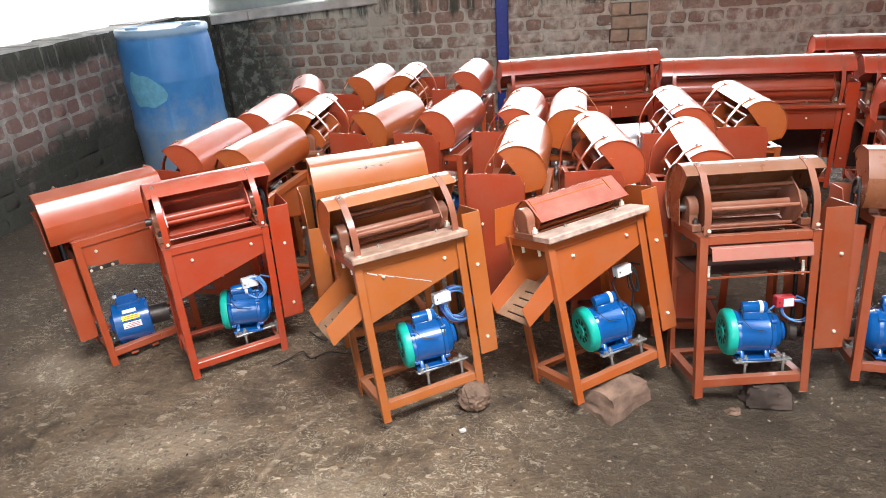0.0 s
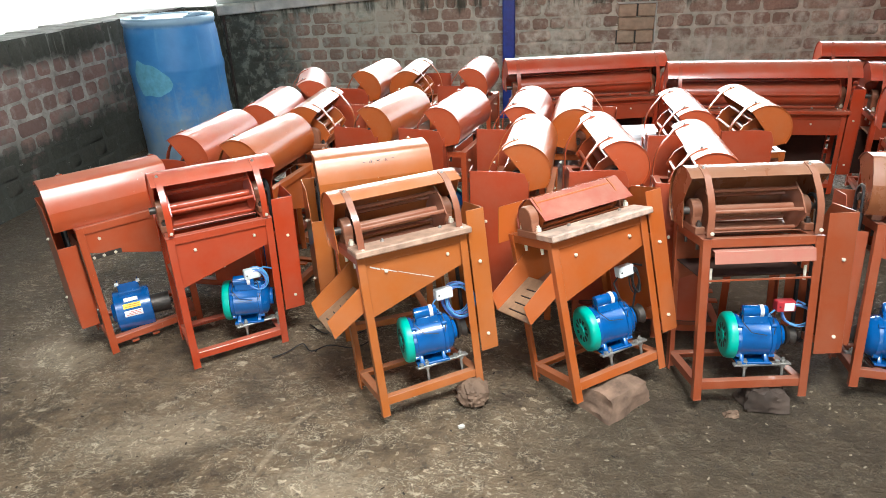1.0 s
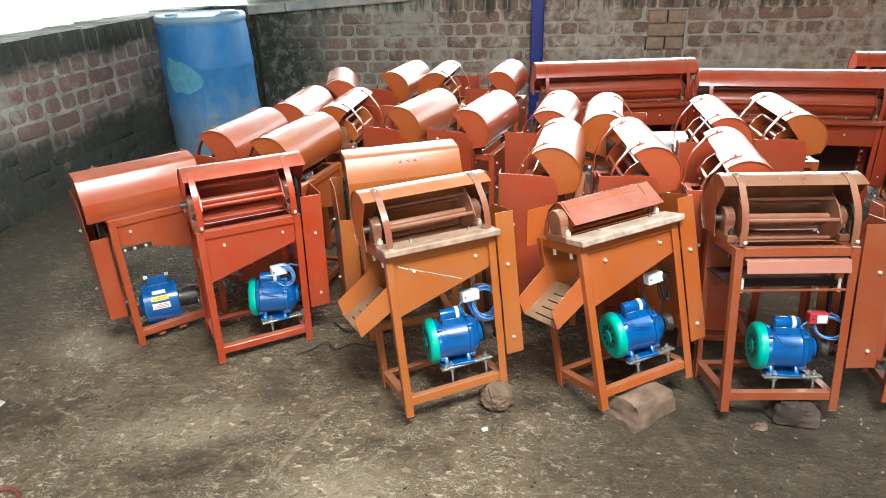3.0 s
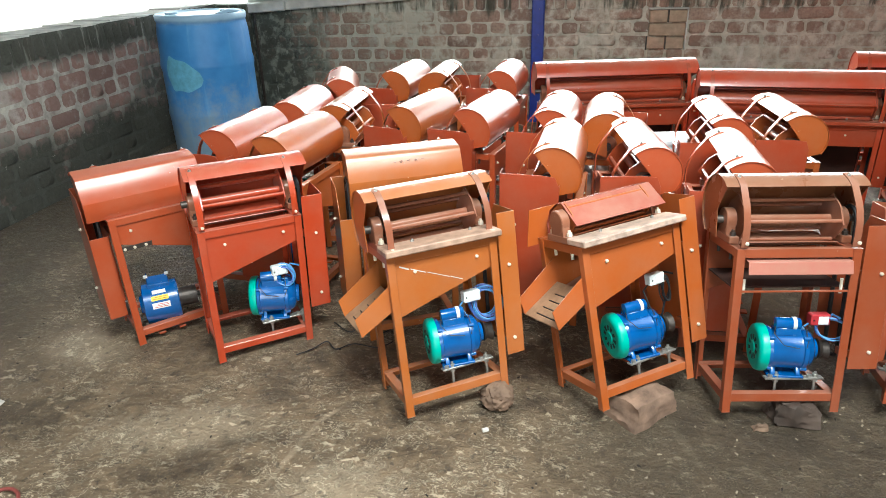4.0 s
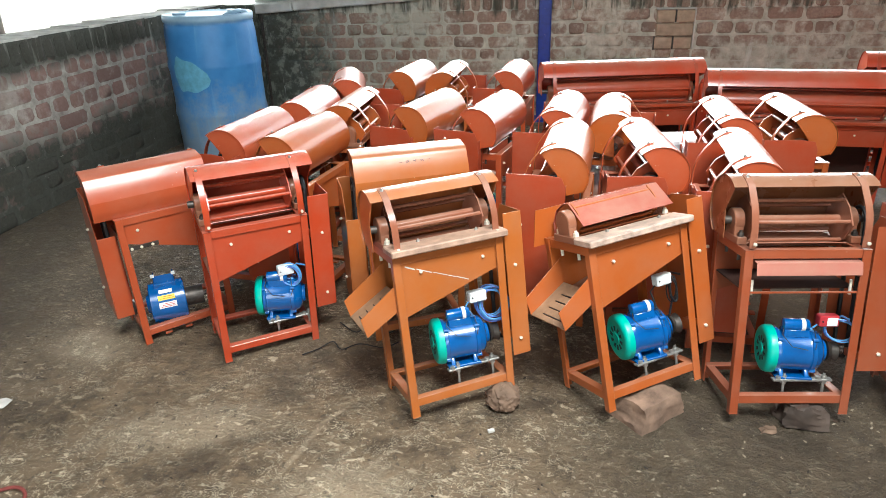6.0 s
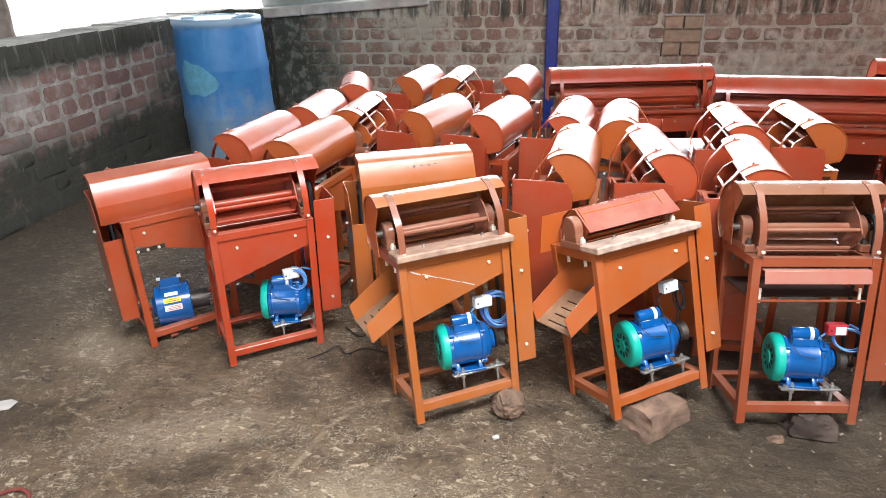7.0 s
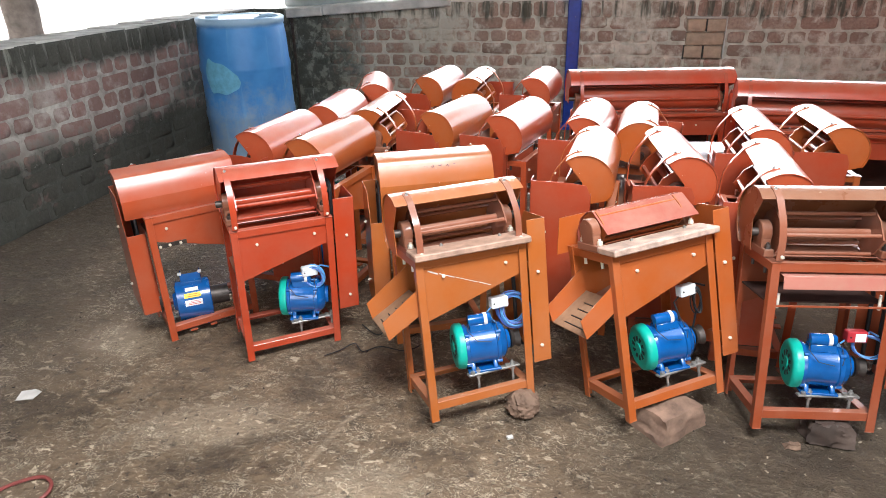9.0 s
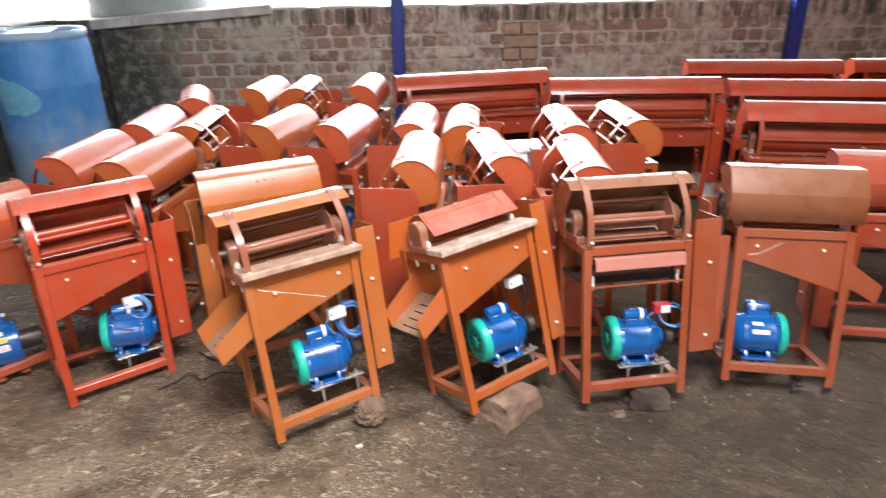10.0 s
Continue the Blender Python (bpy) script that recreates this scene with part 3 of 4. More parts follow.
            s.v.append((0.2925 * math.cos(a), 0.2925 * math.sin(a), z))
    for i in range(cols):
        for j in range(lines):
            p = i * (lines + 1) + j
            s.f.append((p, p + lines + 1, p + lines + 2, p + 1))
    # no hollow here: a flat dark patch paints the shade of a grip recess
    notch = [(0.262 * math.cos(a), 0.262 * math.sin(a), z) for a, z in ((-0.62, 0.8935), (-0.42, 0.8935))] + [(0.215 * math.cos(a), 0.215 * math.sin(a), z) for a, z in ((-0.44, 0.892), (-0.60, 0.892))]
    part("recess", Shape().slab(notch, (0, 0, 0.002)), plain("blue plastic coloured as shade", (0.03, 0.10, 0.20), 0.6, 0.0, 0.2, 20, 0.1), b, "flat dark patch painted as the shade of a grip recess")
    part("scraped_patch", s, plain("pale scraped plastic", (0.15, 0.43, 0.60), 0.55, 0.0, 0.25, 25, 0.1), b, "pale turquoise scraped patch")


barrel(pose(-2.29, 4.12, 0.0, 0, 0, 12))

# ---------------------------------------------------------------- threshing machines
CHUTE = plain("worn brown sheet", (0.33, 0.20, 0.115), 0.55, 0.0, 0.35, 20, 0.2)
HT = 0.465          # top of the frame
W0, W1 = 0.158, 0.160
D0, D1 = 0.113, 0.111
RADIUS = 0.094      # hood radius
AXIS = 0.549        # height of the drum's axis


def angle_iron(s, a, b, u, v, w=0.022, t=0.004):
    """An L section from a to b with its legs along u and v, heel at the line a to b."""
    a, b, u, v = Vector(a), Vector(b), Vector(u), Vector(v)
    sec = [Vector((0, 0, 0)), u * w, u * w + v * t, u * t + v * t, u * t + v * w, v * w]
    return s.add([a + p for p in sec] + [b + p for p in sec],
                 [(0, 1, 2, 3), (0, 3, 4, 5), (6, 9, 8, 7), (6, 11, 10, 9)] + [(i, (i + 1) % 6, 6 + (i + 1) % 6, 6 + i) for i in range(6)])


def arc(r, a0, a1, n, yc=0.0, zc=AXIS):
    return [(yc + r * math.cos(radians(a0 + (a1 - a0) * i / n)), zc + r * math.sin(radians(a0 + (a1 - a0) * i / n))) for i in range(n + 1)]


def bolt_mesh(axis, mat):
    s = Shape()
    d = Vector(axis) * 0.006
    s.cyl((0, 0, 0), d * 0.8, 0.0050, 6)
    s.cyl(d * 0.2, d * 1.3, 0.0028, 8)
    return s.mesh("bolt", mat)


BOLT_Y, BOLT_B, BOLT_X, BOLT_Z = bolt_mesh((0, -1, 0), ZINC), bolt_mesh((0, 1, 0), ZINC), bolt_mesh((1, 0, 0), ZINC), bolt_mesh((0, 0, 1), BRIGHT)


def bolt(parent, mesh, x, y, z):
    ob = new("bolt", mesh)
    ob.parent = parent
    ob.location = (x, y, z)
    return ob


def motor(b, x, y, z, fan, box, label, bp, r=0.060, turn=0.0):
    """Foot-mounted electric motor: shell between two cast bells, fan cover, capacitor, terminal box and feet."""
    X = lambda v: x + v
    shell = [(X(-0.054), r * 0.80), (X(-0.053), r * 1.03), (X(-0.044), r * 1.05), (X(-0.042), r * 0.985), (X(-0.036), r * 0.975), (X(0.032), r * 0.975), (X(0.036), r * 0.985), (X(0.038), r * 1.05),
             (X(0.048), r * 1.04), (X(0.052), r * 0.98), (X(0.060), r * 0.93), (X(0.069), r * 0.78), (X(0.074), r * 0.52), (X(0.083), r * 0.48), (X(0.084), r * 0.30)]
    if label == "rear":
        shell = [(X(-0.062), r * 0.50), (X(-0.060), r * 0.94), (X(-0.057), r * 0.99), (X(0.055), r * 0.99), (X(0.058), r * 0.94), (X(0.060), r * 0.50), (X(0.070), r * 0.42), (X(0.071), r * 0.2)]
    body = part("motor", Shape().lathe_x(shell, 40, (y, z)), BLUE, b, "glossy blue electric motor", sharp=28)
    body.matrix_local = pose(x, y, 0, 0, 0, turn) @ pose(-x, -y, 0)
    foot = Shape().box((x - 0.050, y - 0.052, z - r - 0.0105), (x + 0.046, y + 0.052, z - r - 0.0035))
    for px in (-0.040, 0.026):
        foot.slab([(x + px, y - 0.048, z - r - 0.004), (x + px, y + 0.048, z - r - 0.004), (x + px, y + 0.038, z - r * 0.70), (x + px, y - 0.038, z - r * 0.70)], (0.012, 0, 0))
    part("motor_foot", foot, BLUE, body, bevel=0.0015)
    for k in range(4 if label != "rear" else 0):
        a = radians(45 + 90 * k)
        cy, cz = y + r * 1.04 * math.cos(a), z + r * 1.04 * math.sin(a)
        part("bell_lug", Shape().cyl((X(-0.053), cy, cz), (X(-0.041), cy, cz), 0.006, 10), BLUE, body)
        part("bell_lug", Shape().cyl((X(0.037), cy, cz), (X(0.051), cy, cz), 0.006, 10), BLUE, body)
    if fan:
        rim = [(X(-0.055), r * 0.98), (X(-0.0545), r * 1.12), (X(-0.068), r * 1.12), (X(-0.075), r * 1.08), (X(-0.079), r * 0.98), (X(-0.0805), r * 0.84), (X(-0.0795), r * 0.78), (X(-0.0795), r * 0.28), (X(-0.082), r * 0.25), (X(-0.082), r * 0.02)]
        part("fan_cover", Shape().lathe_x(rim, 44, (y, z)), TEAL, body, "teal plastic fan cover", sharp=40)
        ring = Shape()
        for i in range(10):
            a0 = 2 * math.pi * i / 10
            ring.slab([(X(-0.0803), y + r * rr * math.cos(aa), z + r * rr * math.sin(aa)) for rr, aa in ((0.36, a0), (0.60, a0 + 0.05), (0.60, a0 + 0.36), (0.36, a0 + 0.31))], (0.001, 0, 0))
        part("vent_grille", ring, BLACK, body, "dark cooling slots")
    else:
        part("shaft", Shape().cyl((X(-0.20), y, z), (X(-0.05), y, z), 0.008, 12).cyl((X(-0.12), y, z), (X(-0.06), y, z), 0.034, 20), STEEL, body, "black pulley and shaft")
    part("pulley", Shape().lathe_x([(X(0.087), 0.02), (X(0.088), 0.03), (X(0.10), 0.022), (X(0.114), 0.03), (X(0.115), 0.02)], 20, (y, z)), STEEL, body, "dark pulley")
    cz = z + r + 0.020
    if label == "rear":
        # open terminal box with upright lugs
        st = Shape().box((x - 0.036, y - 0.022, z + r * 0.90), (x + 0.036, y + 0.026, z + r + 0.007))
        st.box((x - 0.034, y + 0.012, z + r), (x + 0.034, y + 0.016, z + r + 0.036)).box((x - 0.034, y - 0.020, z + r), (x - 0.030, y + 0.016, z + r + 0.036)).box((x + 0.030, y - 0.020, z + r), (x + 0.034, y + 0.016, z + r + 0.036))
        part("terminal_box", st, BLUE, body, "open blue terminal box", bevel=0.001)
        part("terminal_block", Shape().box((x - 0.024, y - 0.012, z + r + 0.007), (x + 0.024, y + 0.010, z + r + 0.017)), BLACK, body)
        for px in (-0.034, 0.034):
            part("edge_lug", Shape().box((x + px - 0.006, y + 0.006, z + r + 0.033), (x + px + 0.006, y + 0.018, z + r + 0.040)), WHITE, body)
    else:
        saddle = Shape().slab([(x - 0.034, y - 0.036, z + r * 0.80), (x - 0.034, y + 0.016, z + r * 0.92), (x - 0.034, y - 0.002, cz - 0.008), (x - 0.034, y - 0.034, cz - 0.010)], (0.064, 0, 0))
        part("saddle", saddle, BLUE, body, bevel=0.002)
        part("capacitor", Shape().lathe_x([(X(-0.038), 0.011), (X(-0.036), 0.017), (X(0.026), 0.0175), (X(0.030), 0.015), (X(0.031), 0.008)], 20, (y - 0.02, cz)), BLUE, body, "blue capacitor can")
        part("tape", Shape().lathe_x([(X(0.008), 0.0176), (X(0.008), 0.0186), (X(0.018), 0.0186), (X(0.018), 0.0176)], 20, (y - 0.02, cz)), WHITE, body, "white tape ring")
        part("lead", Shape().tube([(X(0.030), y - 0.02, cz), (X(0.042), y - 0.030, cz - 0.008), (X(0.046), y - 0.050, z + r * 0.62), (X(0.040), y - 0.060, z + r * 0.40)], 0.0013, 6).tube([(X(-0.036), y - 0.028, cz - 0.004), (X(-0.044), y - 0.048, cz - 0.020), (X(-0.020), y - 0.062, z + r * 0.52), (X(0.020), y - 0.064, z + r * 0.40)], 0.0013, 6), BLACK, body, "thin dark motor leads")
    if label == "plates":
        for x0, x1, a0, a1 in ((-0.024, 0.026, 14, 27), (-0.006, 0.024, 40, 51)):
            st = Shape()
            for i in range(4):
                c0, c1 = radians(a0 + (a1 - a0) * i / 4), radians(a0 + (a1 - a0) * (i + 1) / 4)
                st.add([(x + u, y + (r + 0.0006) * math.cos(a), z + (r + 0.0006) * math.sin(a)) for u, a in ((x0, c0), (x1, c0), (x1, c1), (x0, c1))], [(0, 1, 2, 3)])
            part("name_plate", st, ZINC, body)
    elif label:
        for mat, x0, x1, a0, a1 in ((WHITE, -0.028, 0.030, 8, 24), (YELLOW, -0.026, 0.030, 30, 43), (WHITE, -0.020, 0.024, 49, 60)):
            st = Shape()
            q = [(y + (r + 0.0006) * math.cos(radians(a)), z + (r + 0.0006) * math.sin(radians(a))) for a in np.linspace(a0, a1, 5)]
            for i in range(4):
                st.add([(x + x0, *q[i]), (x + x1, *q[i]), (x + x1, *q[i + 1]), (x + x0, *q[i + 1])], [(0, 1, 2, 3)])
            part("sticker", st, mat, body)
        bars = Shape()
        for i, a in enumerate((12, 16, 20, 34, 39)):
            yy, zz = y + (r + 0.0012) * math.cos(radians(a)), z + (r + 0.0012) * math.sin(radians(a))
            bars.box((x - 0.022, yy - 0.0004, zz - 0.0008), (x + 0.024 - 0.006 * (i % 3), yy + 0.0004, zz + 0.0008))
        part("print", bars, REDINK, body)
    if box:
        bx, by, bz = bp
        wb = part("switch_box", Shape().box((bx - 0.034, by - 0.014, bz - 0.016), (bx + 0.018, by + 0.014, bz + 0.016)), REDBOX if box == "red" else WHITE, b, "red and white plastic switch box" if box == "red" else "white plastic switch box", bevel=0.003)
        part("rocker", Shape().box((bx - 0.016, by - 0.0165, bz - 0.012), (bx + 0.012, by - 0.0142, bz + 0.011)), WHITE, wb, bevel=0.001)
        part("screw", Shape().cyl((bx - 0.027, by - 0.0155, bz), (bx - 0.027, by - 0.0142, bz), 0.0025, 8), BLACK, wb)
        rng = random.Random(int(abs(x * 1000)) + len(box))
        loops = {"white": 11, "coil": 7, "black": 5, "red": 5}[box]
        for mat, lot in ((BLACK, (0, 1)) if box == "black" else (CABLE, (0, 2)), (BLACK, (1, 2)) if box == "black" else (VIOLET, (1, 2))):
            path = []
            for i in range(lot[0], loops, lot[1] if lot[1] > 1 else 2):
                cx = bx + {"white": 0.034, "coil": 0.004, "black": 0.016, "red": 0.022}[box] + rng.uniform(-0.004, 0.004)
                zc = bz + {"white": -0.030, "coil": -0.020, "black": -0.034, "red": -0.026}[box] + rng.uniform(-0.004, 0.004)
                rx, rz = {"white": (0.046, 0.054), "coil": (0.036, 0.038), "black": (0.012, 0.040), "red": (0.036, 0.030)}[box]
                k = rng.uniform(0.74, 1.08)
                for j in range(24):
                    a = (2 * math.pi + 1.4) * j / 24 + i * 0.7
                    path.append((cx + 0.87 * rx * k * math.cos(a), by - 0.018 - 0.50 * rx * k * math.cos(a) + 0.006 * math.sin(a + i) + 0.0024 * i, zc + rz * k * math.sin(a)))
            coil = part("cable", Shape().tube(path, 0.0019, 6), mat, b, "loose coil of cable")
            if mat in (CABLE, BLACK) and lot[0] == 0:
                part("lead", Shape().tube([(bx - 0.03, by, bz - 0.01), (bx - 0.045, by + 0.008, bz - 0.03), (x + 0.040, y - 0.03, z + r * 1.08), (x + 0.032, y - 0.012, z + r * 1.04)], 0.0026, 6), mat, coil)
                part("lead", Shape().tube([(bx + 0.016, by, bz), (bx + 0.034, by + 0.01, bz + 0.008), (0.146, -0.080, bz + 0.012)], 0.003, 6), mat, coil)
                if box == "black":
                    part("lead", Shape().tube([(bx + 0.012, by, bz - 0.014), (bx + 0.018, by - 0.004, bz - 0.07), (bx + 0.004, by, bz - 0.12), (bx - 0.006, by + 0.02, bz - 0.17)], 0.0032, 6), mat, coil)
    return body


def thresher(label, look_, m, half=W1, hood=0.37, chute=True, tray="plate", front=True, fan=True, box="white", sticker="", rear=True, guard=True, group="threshing machines", flat=False, scribble=False, scuff=False, dh=0.0, mo=(0.0, 0.0, 0.0), HR=RADIUS, yc=0.0, rd=0.056, reach=132, drive=True, gf=0.0, gr=0.435, hs=0.0, gw=0.060, gb=0.105, gt=0.525, bp=(0.102, -0.045, 0.285), gmat=None, low=-48.0, mr=0.060, turn=0.0, hmat=None, dmat=None, bar=False, HT=HT, bent=False):
    """A small drum thresher on an angle-iron stand. Front faces -y, the belt guard is at +x, the outlet at -x."""
    b = base("threshing_machine", label, "machine", m, group)
    c = look_
    ch, cd = hmat or look_, dmat or look_
    w1, w0 = half, half - 0.002
    hx = hood / 2
    HC = AXIS + dh
    DA = HT + 0.056 if half < 0.3 else HT + rd + 0.012
    # legs
    for sx in (-1, 1):
        for sy in (-1, 1):
            s = Shape()
            angle_iron(s, (sx * w0, sy * D0, 0.0), (sx * w1, sy * D1, HT), (-sx, 0, 0), (0, -sy, 0))
            part("leg", s, c, b, bevel=0.001)
    # rails, lower and upper
    for z0, w, d, nm in ((0.027, w0 + 0.0005, D0 - 0.001, "lower_rail"), (HT - 0.026, w1 + 0.001, D1 + 0.001, "top_rail")):
        for sy in (-1, 1):
            s = Shape()
            angle_iron(s, (-w + 0.004, sy * (d - 0.0045), z0 + 0.0255), (w - 0.004, sy * (d - 0.0045), z0 + 0.0255), (0, -sy, 0), (0, 0, -1), 0.0235)
            part(nm, s, c, b, bevel=0.001)
        for sx in (-1, 1):
            s = Shape()
            angle_iron(s, (sx * (w - 0.0045), -d + 0.006, z0 + 0.024), (sx * (w - 0.0045), d - 0.006, z0 + 0.024), (-sx, 0, 0), (0, 0, -1), 0.0235)
            part(nm, s, c, b, bevel=0.001)
    # hopper side panels
    yl = D1 - 0.010
    zb = HT - 0.085
    for sy in (-1, 1):
        if (sy == -1 and not front) or (sy == 1 and not rear):
            continue
        poly = [(-w1 + 0.006, sy * yl, HT - 0.004), (w1 - 0.006, sy * yl, HT - 0.004), (w1 - 0.006, sy * yl, zb if half < 0.3 else 0.30), (-w1 + 0.006, sy * yl, 0.285 if half < 0.3 else 0.30)]
        pn = part("hopper_panel", Shape().slab(poly, (0, -sy * 0.0025, 0)), c if half < 0.3 else DEEP, b)
        for px, pz in ((-w1 * 0.52, HT - 0.055), (w1 * 0.62, HT - 0.05)):
            bolt(b, BOLT_Y if sy < 0 else BOLT_B, px, sy * (yl + 0.0005), pz)
        if scuff and sy < 0:
            cut = Shape()
            for x0, x1, wd in ((-0.125, -0.098, 0.0040), (-0.094, -0.052, 0.0026), (-0.048, 0.014, 0.0018), (0.017, 0.052, 0.0024)):
                z0, z1 = HT - 0.034 - (x0 + 0.125) * 0.40, HT - 0.034 - (x1 + 0.125) * 0.40
                cut.slab([(x0, -yl - 0.0008, z0 + wd / 2), (x0, -yl - 0.0008, z0 - wd / 2), (x1, -yl - 0.0008, z1 - wd), (x1, -yl - 0.0008, z1)], (0, 0.0006, 0))
            part("scratch", cut, PAPER, pn, "pale scratch in the paint")
        if scuff and sy > 0:
            part("scratch", Shape().slab([(0.12, yl + 0.0008, 0.385), (0.09, yl + 0.0008, 0.39), (0.03, yl + 0.0008, 0.425), (0.032, yl + 0.0008, 0.429), (0.09, yl + 0.0008, 0.396), (0.12, yl + 0.0008, 0.391)], (0, -0.0006, 0)), DUSTY, pn, "pale scratch in the paint")
    # dark sheet added to broad machines where only shade shows between the legs
    if half > 0.3:
        part("rear_panel", Shape().box((-w1 + 0.008, yl - 0.004, 0.070), (w1 - 0.008, yl - 0.001, 0.299)), SHADE, b, "dark sheet added for the shade under the machine")
    # sloping floor of the hopper and the outlet trough
    yi = yl - 0.006
    s = Shape().slab([(w1 - 0.01, -yi, zb - 0.004), (w1 - 0.01, yi, zb - 0.004), (-w1 + 0.006, yi, 0.29), (-w1 + 0.006, -yi, 0.29)], (0, 0, 0.003))
    if half > 0.3:
        s = Shape().box((-w1 + 0.01, -yi, 0.312), (w1 - 0.01, yi, 0.316))
    elif not front:
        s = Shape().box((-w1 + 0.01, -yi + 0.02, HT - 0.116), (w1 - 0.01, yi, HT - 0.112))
    # an open-front machine has its hopper floor coloured near-black as shade
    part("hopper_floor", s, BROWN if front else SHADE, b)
    if chute:
        ex, ez0, ez1 = -w1 - 0.088, 0.325, 0.258
        yo = yl - 0.012
        tr = part("outlet_chute", Shape().slab([(-w1 + 0.03, -yo, ez0), (-w1 + 0.03, yo, ez0), (ex, yo, ez1), (ex, -yo, ez1)], (0, 0, 0.003)), CHUTE, b, "sloping sheet outlet chute with a worn floor")
        for sy in (-1, 1):
            part("chute_side", Shape().slab([(-w1 + 0.03, sy * yo, ez0 - 0.001), (ex, sy * yo, ez1 - 0.001), (ex - 0.012, sy * yo, ez1 + 0.052), (-w1 + 0.03, sy * yo, ez0 + 0.075)], (0, sy * 0.003, 0)), c, tr)
        for i in range(4):
            f0 = 0.30 + 0.19 * i
            px, pz = -w1 + 0.03 + (ex + w1 - 0.03) * f0, ez0 + (ez1 - ez0) * f0 + 0.0034
            part("slot", Shape().box((px - 0.002, -0.072, pz - 0.001), (px + 0.0016, 0.045, pz + 0.0012)), BLACK, tr, "dark slot in the chute floor")
    # hood: rolled cover with end plates
    a0 = max(low, math.degrees(math.asin(max(-1.0, (HT + 0.003 - HC) / HR))))
    if flat:
        line = [(HR * 1.0, HT + 0.004), (HR * 0.98, HT + 0.040), (HR * 0.72, HT + 0.078), (0.030, HT + 0.100), (0.004, HT + 0.102), (-0.060, HT + 0.046)]
    else:
        line = arc(HR, a0, reach, 30, yc, HC)
    if bent:
        # a flat sloping back under a tight top bend
        line = [(yc + HR * 0.84, max(HC - 0.064, HT + 0.003)), (yc + HR * 0.97, HC - 0.046), (yc + HR * 1.04, HC - 0.026), (yc + HR * 1.065, HC - 0.004)]
        line += [(yc + HR * (1.05 - 0.31 * u + 0.02 * math.sin(math.pi * u)), HC + 0.016 + (HR * 0.80 - 0.016) * u) for u in (0.0, 0.2, 0.4, 0.6, 0.8, 1.0)]
        for u in (0.0, 0.15, 0.3, 0.45, 0.6, 0.75, 0.9, 1.0):
            p, q, r = (1 - u) ** 2, 2 * u * (1 - u), u * u
            line.append((yc + HR * (0.70 * p + 0.665 * q + 0.46 * r), HC + HR * (0.872 * p + 0.938 * q + 0.957 * r)))
        line += arc(HR, 84, reach, 16, yc, HC)
    if flat:
        hx = w1 - 0.012
    hd = part("hood", Shape().strip(line, 0.0022, hs - hx, hs + hx), SHEEN if flat else ch, b, "rolled sheet-metal hood", sharp=16 if not flat else 25)
    for sx in (-1, 1):
        if flat:
            poly = [(y * 0.985, z - 0.001) for y, z in line] + [(-0.012, HT + 0.04), (0.0, HT + 0.02)]
        elif bent:
            poly = [(y * 0.99, z - 0.001) for y, z in line] + [(yc - 0.006, HC + 0.002), (yc - 0.012, HC - 0.075)]
        else:
            poly = [(yc + HR * 0.993 * math.cos(radians(a)), HC + HR * 0.993 * math.sin(radians(a))) for a in np.linspace(a0, reach - 1, 24)] + [(yc - 0.006, HC + 0.002), (yc - 0.012, HC - 0.075)]
        part("hood_end", Shape().slab([(hs + sx * (hx - 0.004), y, z) for y, z in poly], (-sx * 0.002, 0, 0)), ch, hd)
    if scribble:
        st = Shape()
        rng = random.Random(3)
        for i in range(8):
            q = []
            for j in range(4):
                u = 0.80 + rng.uniform(-0.07, 0.07)
                q.append((0.030 - i * 0.0120 + j * 0.0030 * (-1) ** i, yc + HR * (1.05 - 0.31 * u + 0.02 * math.sin(math.pi * u)) + 0.0032, HC + 0.016 + (HR * 0.80 - 0.016) * u + 0.0016))
            st.tube(q, 0.0008, 5)
        part("marking", st, INK, hd, "illegible hand-painted marks")
    if flat:
        part("back_plate", Shape().slab([(-w1 - 0.035, D1 + 0.004, HT - 0.02), (w1 + 0.01, D1 + 0.004, HT - 0.02), (w1 + 0.01, D1 - 0.006, HT + 0.085), (-w1 - 0.02, D1 - 0.006, HT + 0.085)], (0, 0.003, 0)), c, b)
    # straps that hold the hood to the front rail
    for sx in (() if flat else (-1, 1)):
        xs = sx * (w1 - 0.018)
        ys, zs = yc + HR * math.cos(radians(reach)), HC + HR * math.sin(radians(reach))
        ang = [(HR + 0.003, a) for a in (reach - 32, reach - 16, reach)]
        line2 = [(yc + r * math.cos(radians(a)), HC + r * math.sin(radians(a))) for r, a in ang]
        y1, z1 = -D1 + 0.006, HT + 0.004
        for i in range(1, 8):
            u = i / 7
            bow = 0.022 * math.sin(math.pi * u)
            line2.append((ys + (y1 - ys) * u - bow * 0.9, zs + (z1 - zs) * u + bow * 0.4))
        part("hood_strap", Shape().strip(line2, 0.003, xs - 0.009, xs + 0.009), cd, b)
        bolt(b, BOLT_Z, xs, yc - HR * 0.35, HC + HR * 0.94 + 0.003)
        bolt(b, BOLT_Y, xs, y1 - 0.014, z1 + 0.014)
    # threshing drum
    rx = w1 - 0.032
    rt = part("threshing_drum", Shape().cyl((-rx, 0, DA), (rx, 0, DA), rd - 0.008 if half > 0.3 else 0.012, 28), cd, b)
    part("shaft", Shape().cyl((-hx + 0.006, 0, DA), (w1 + 0.026, 0, DA), 0.011, 14), STEEL, rt)
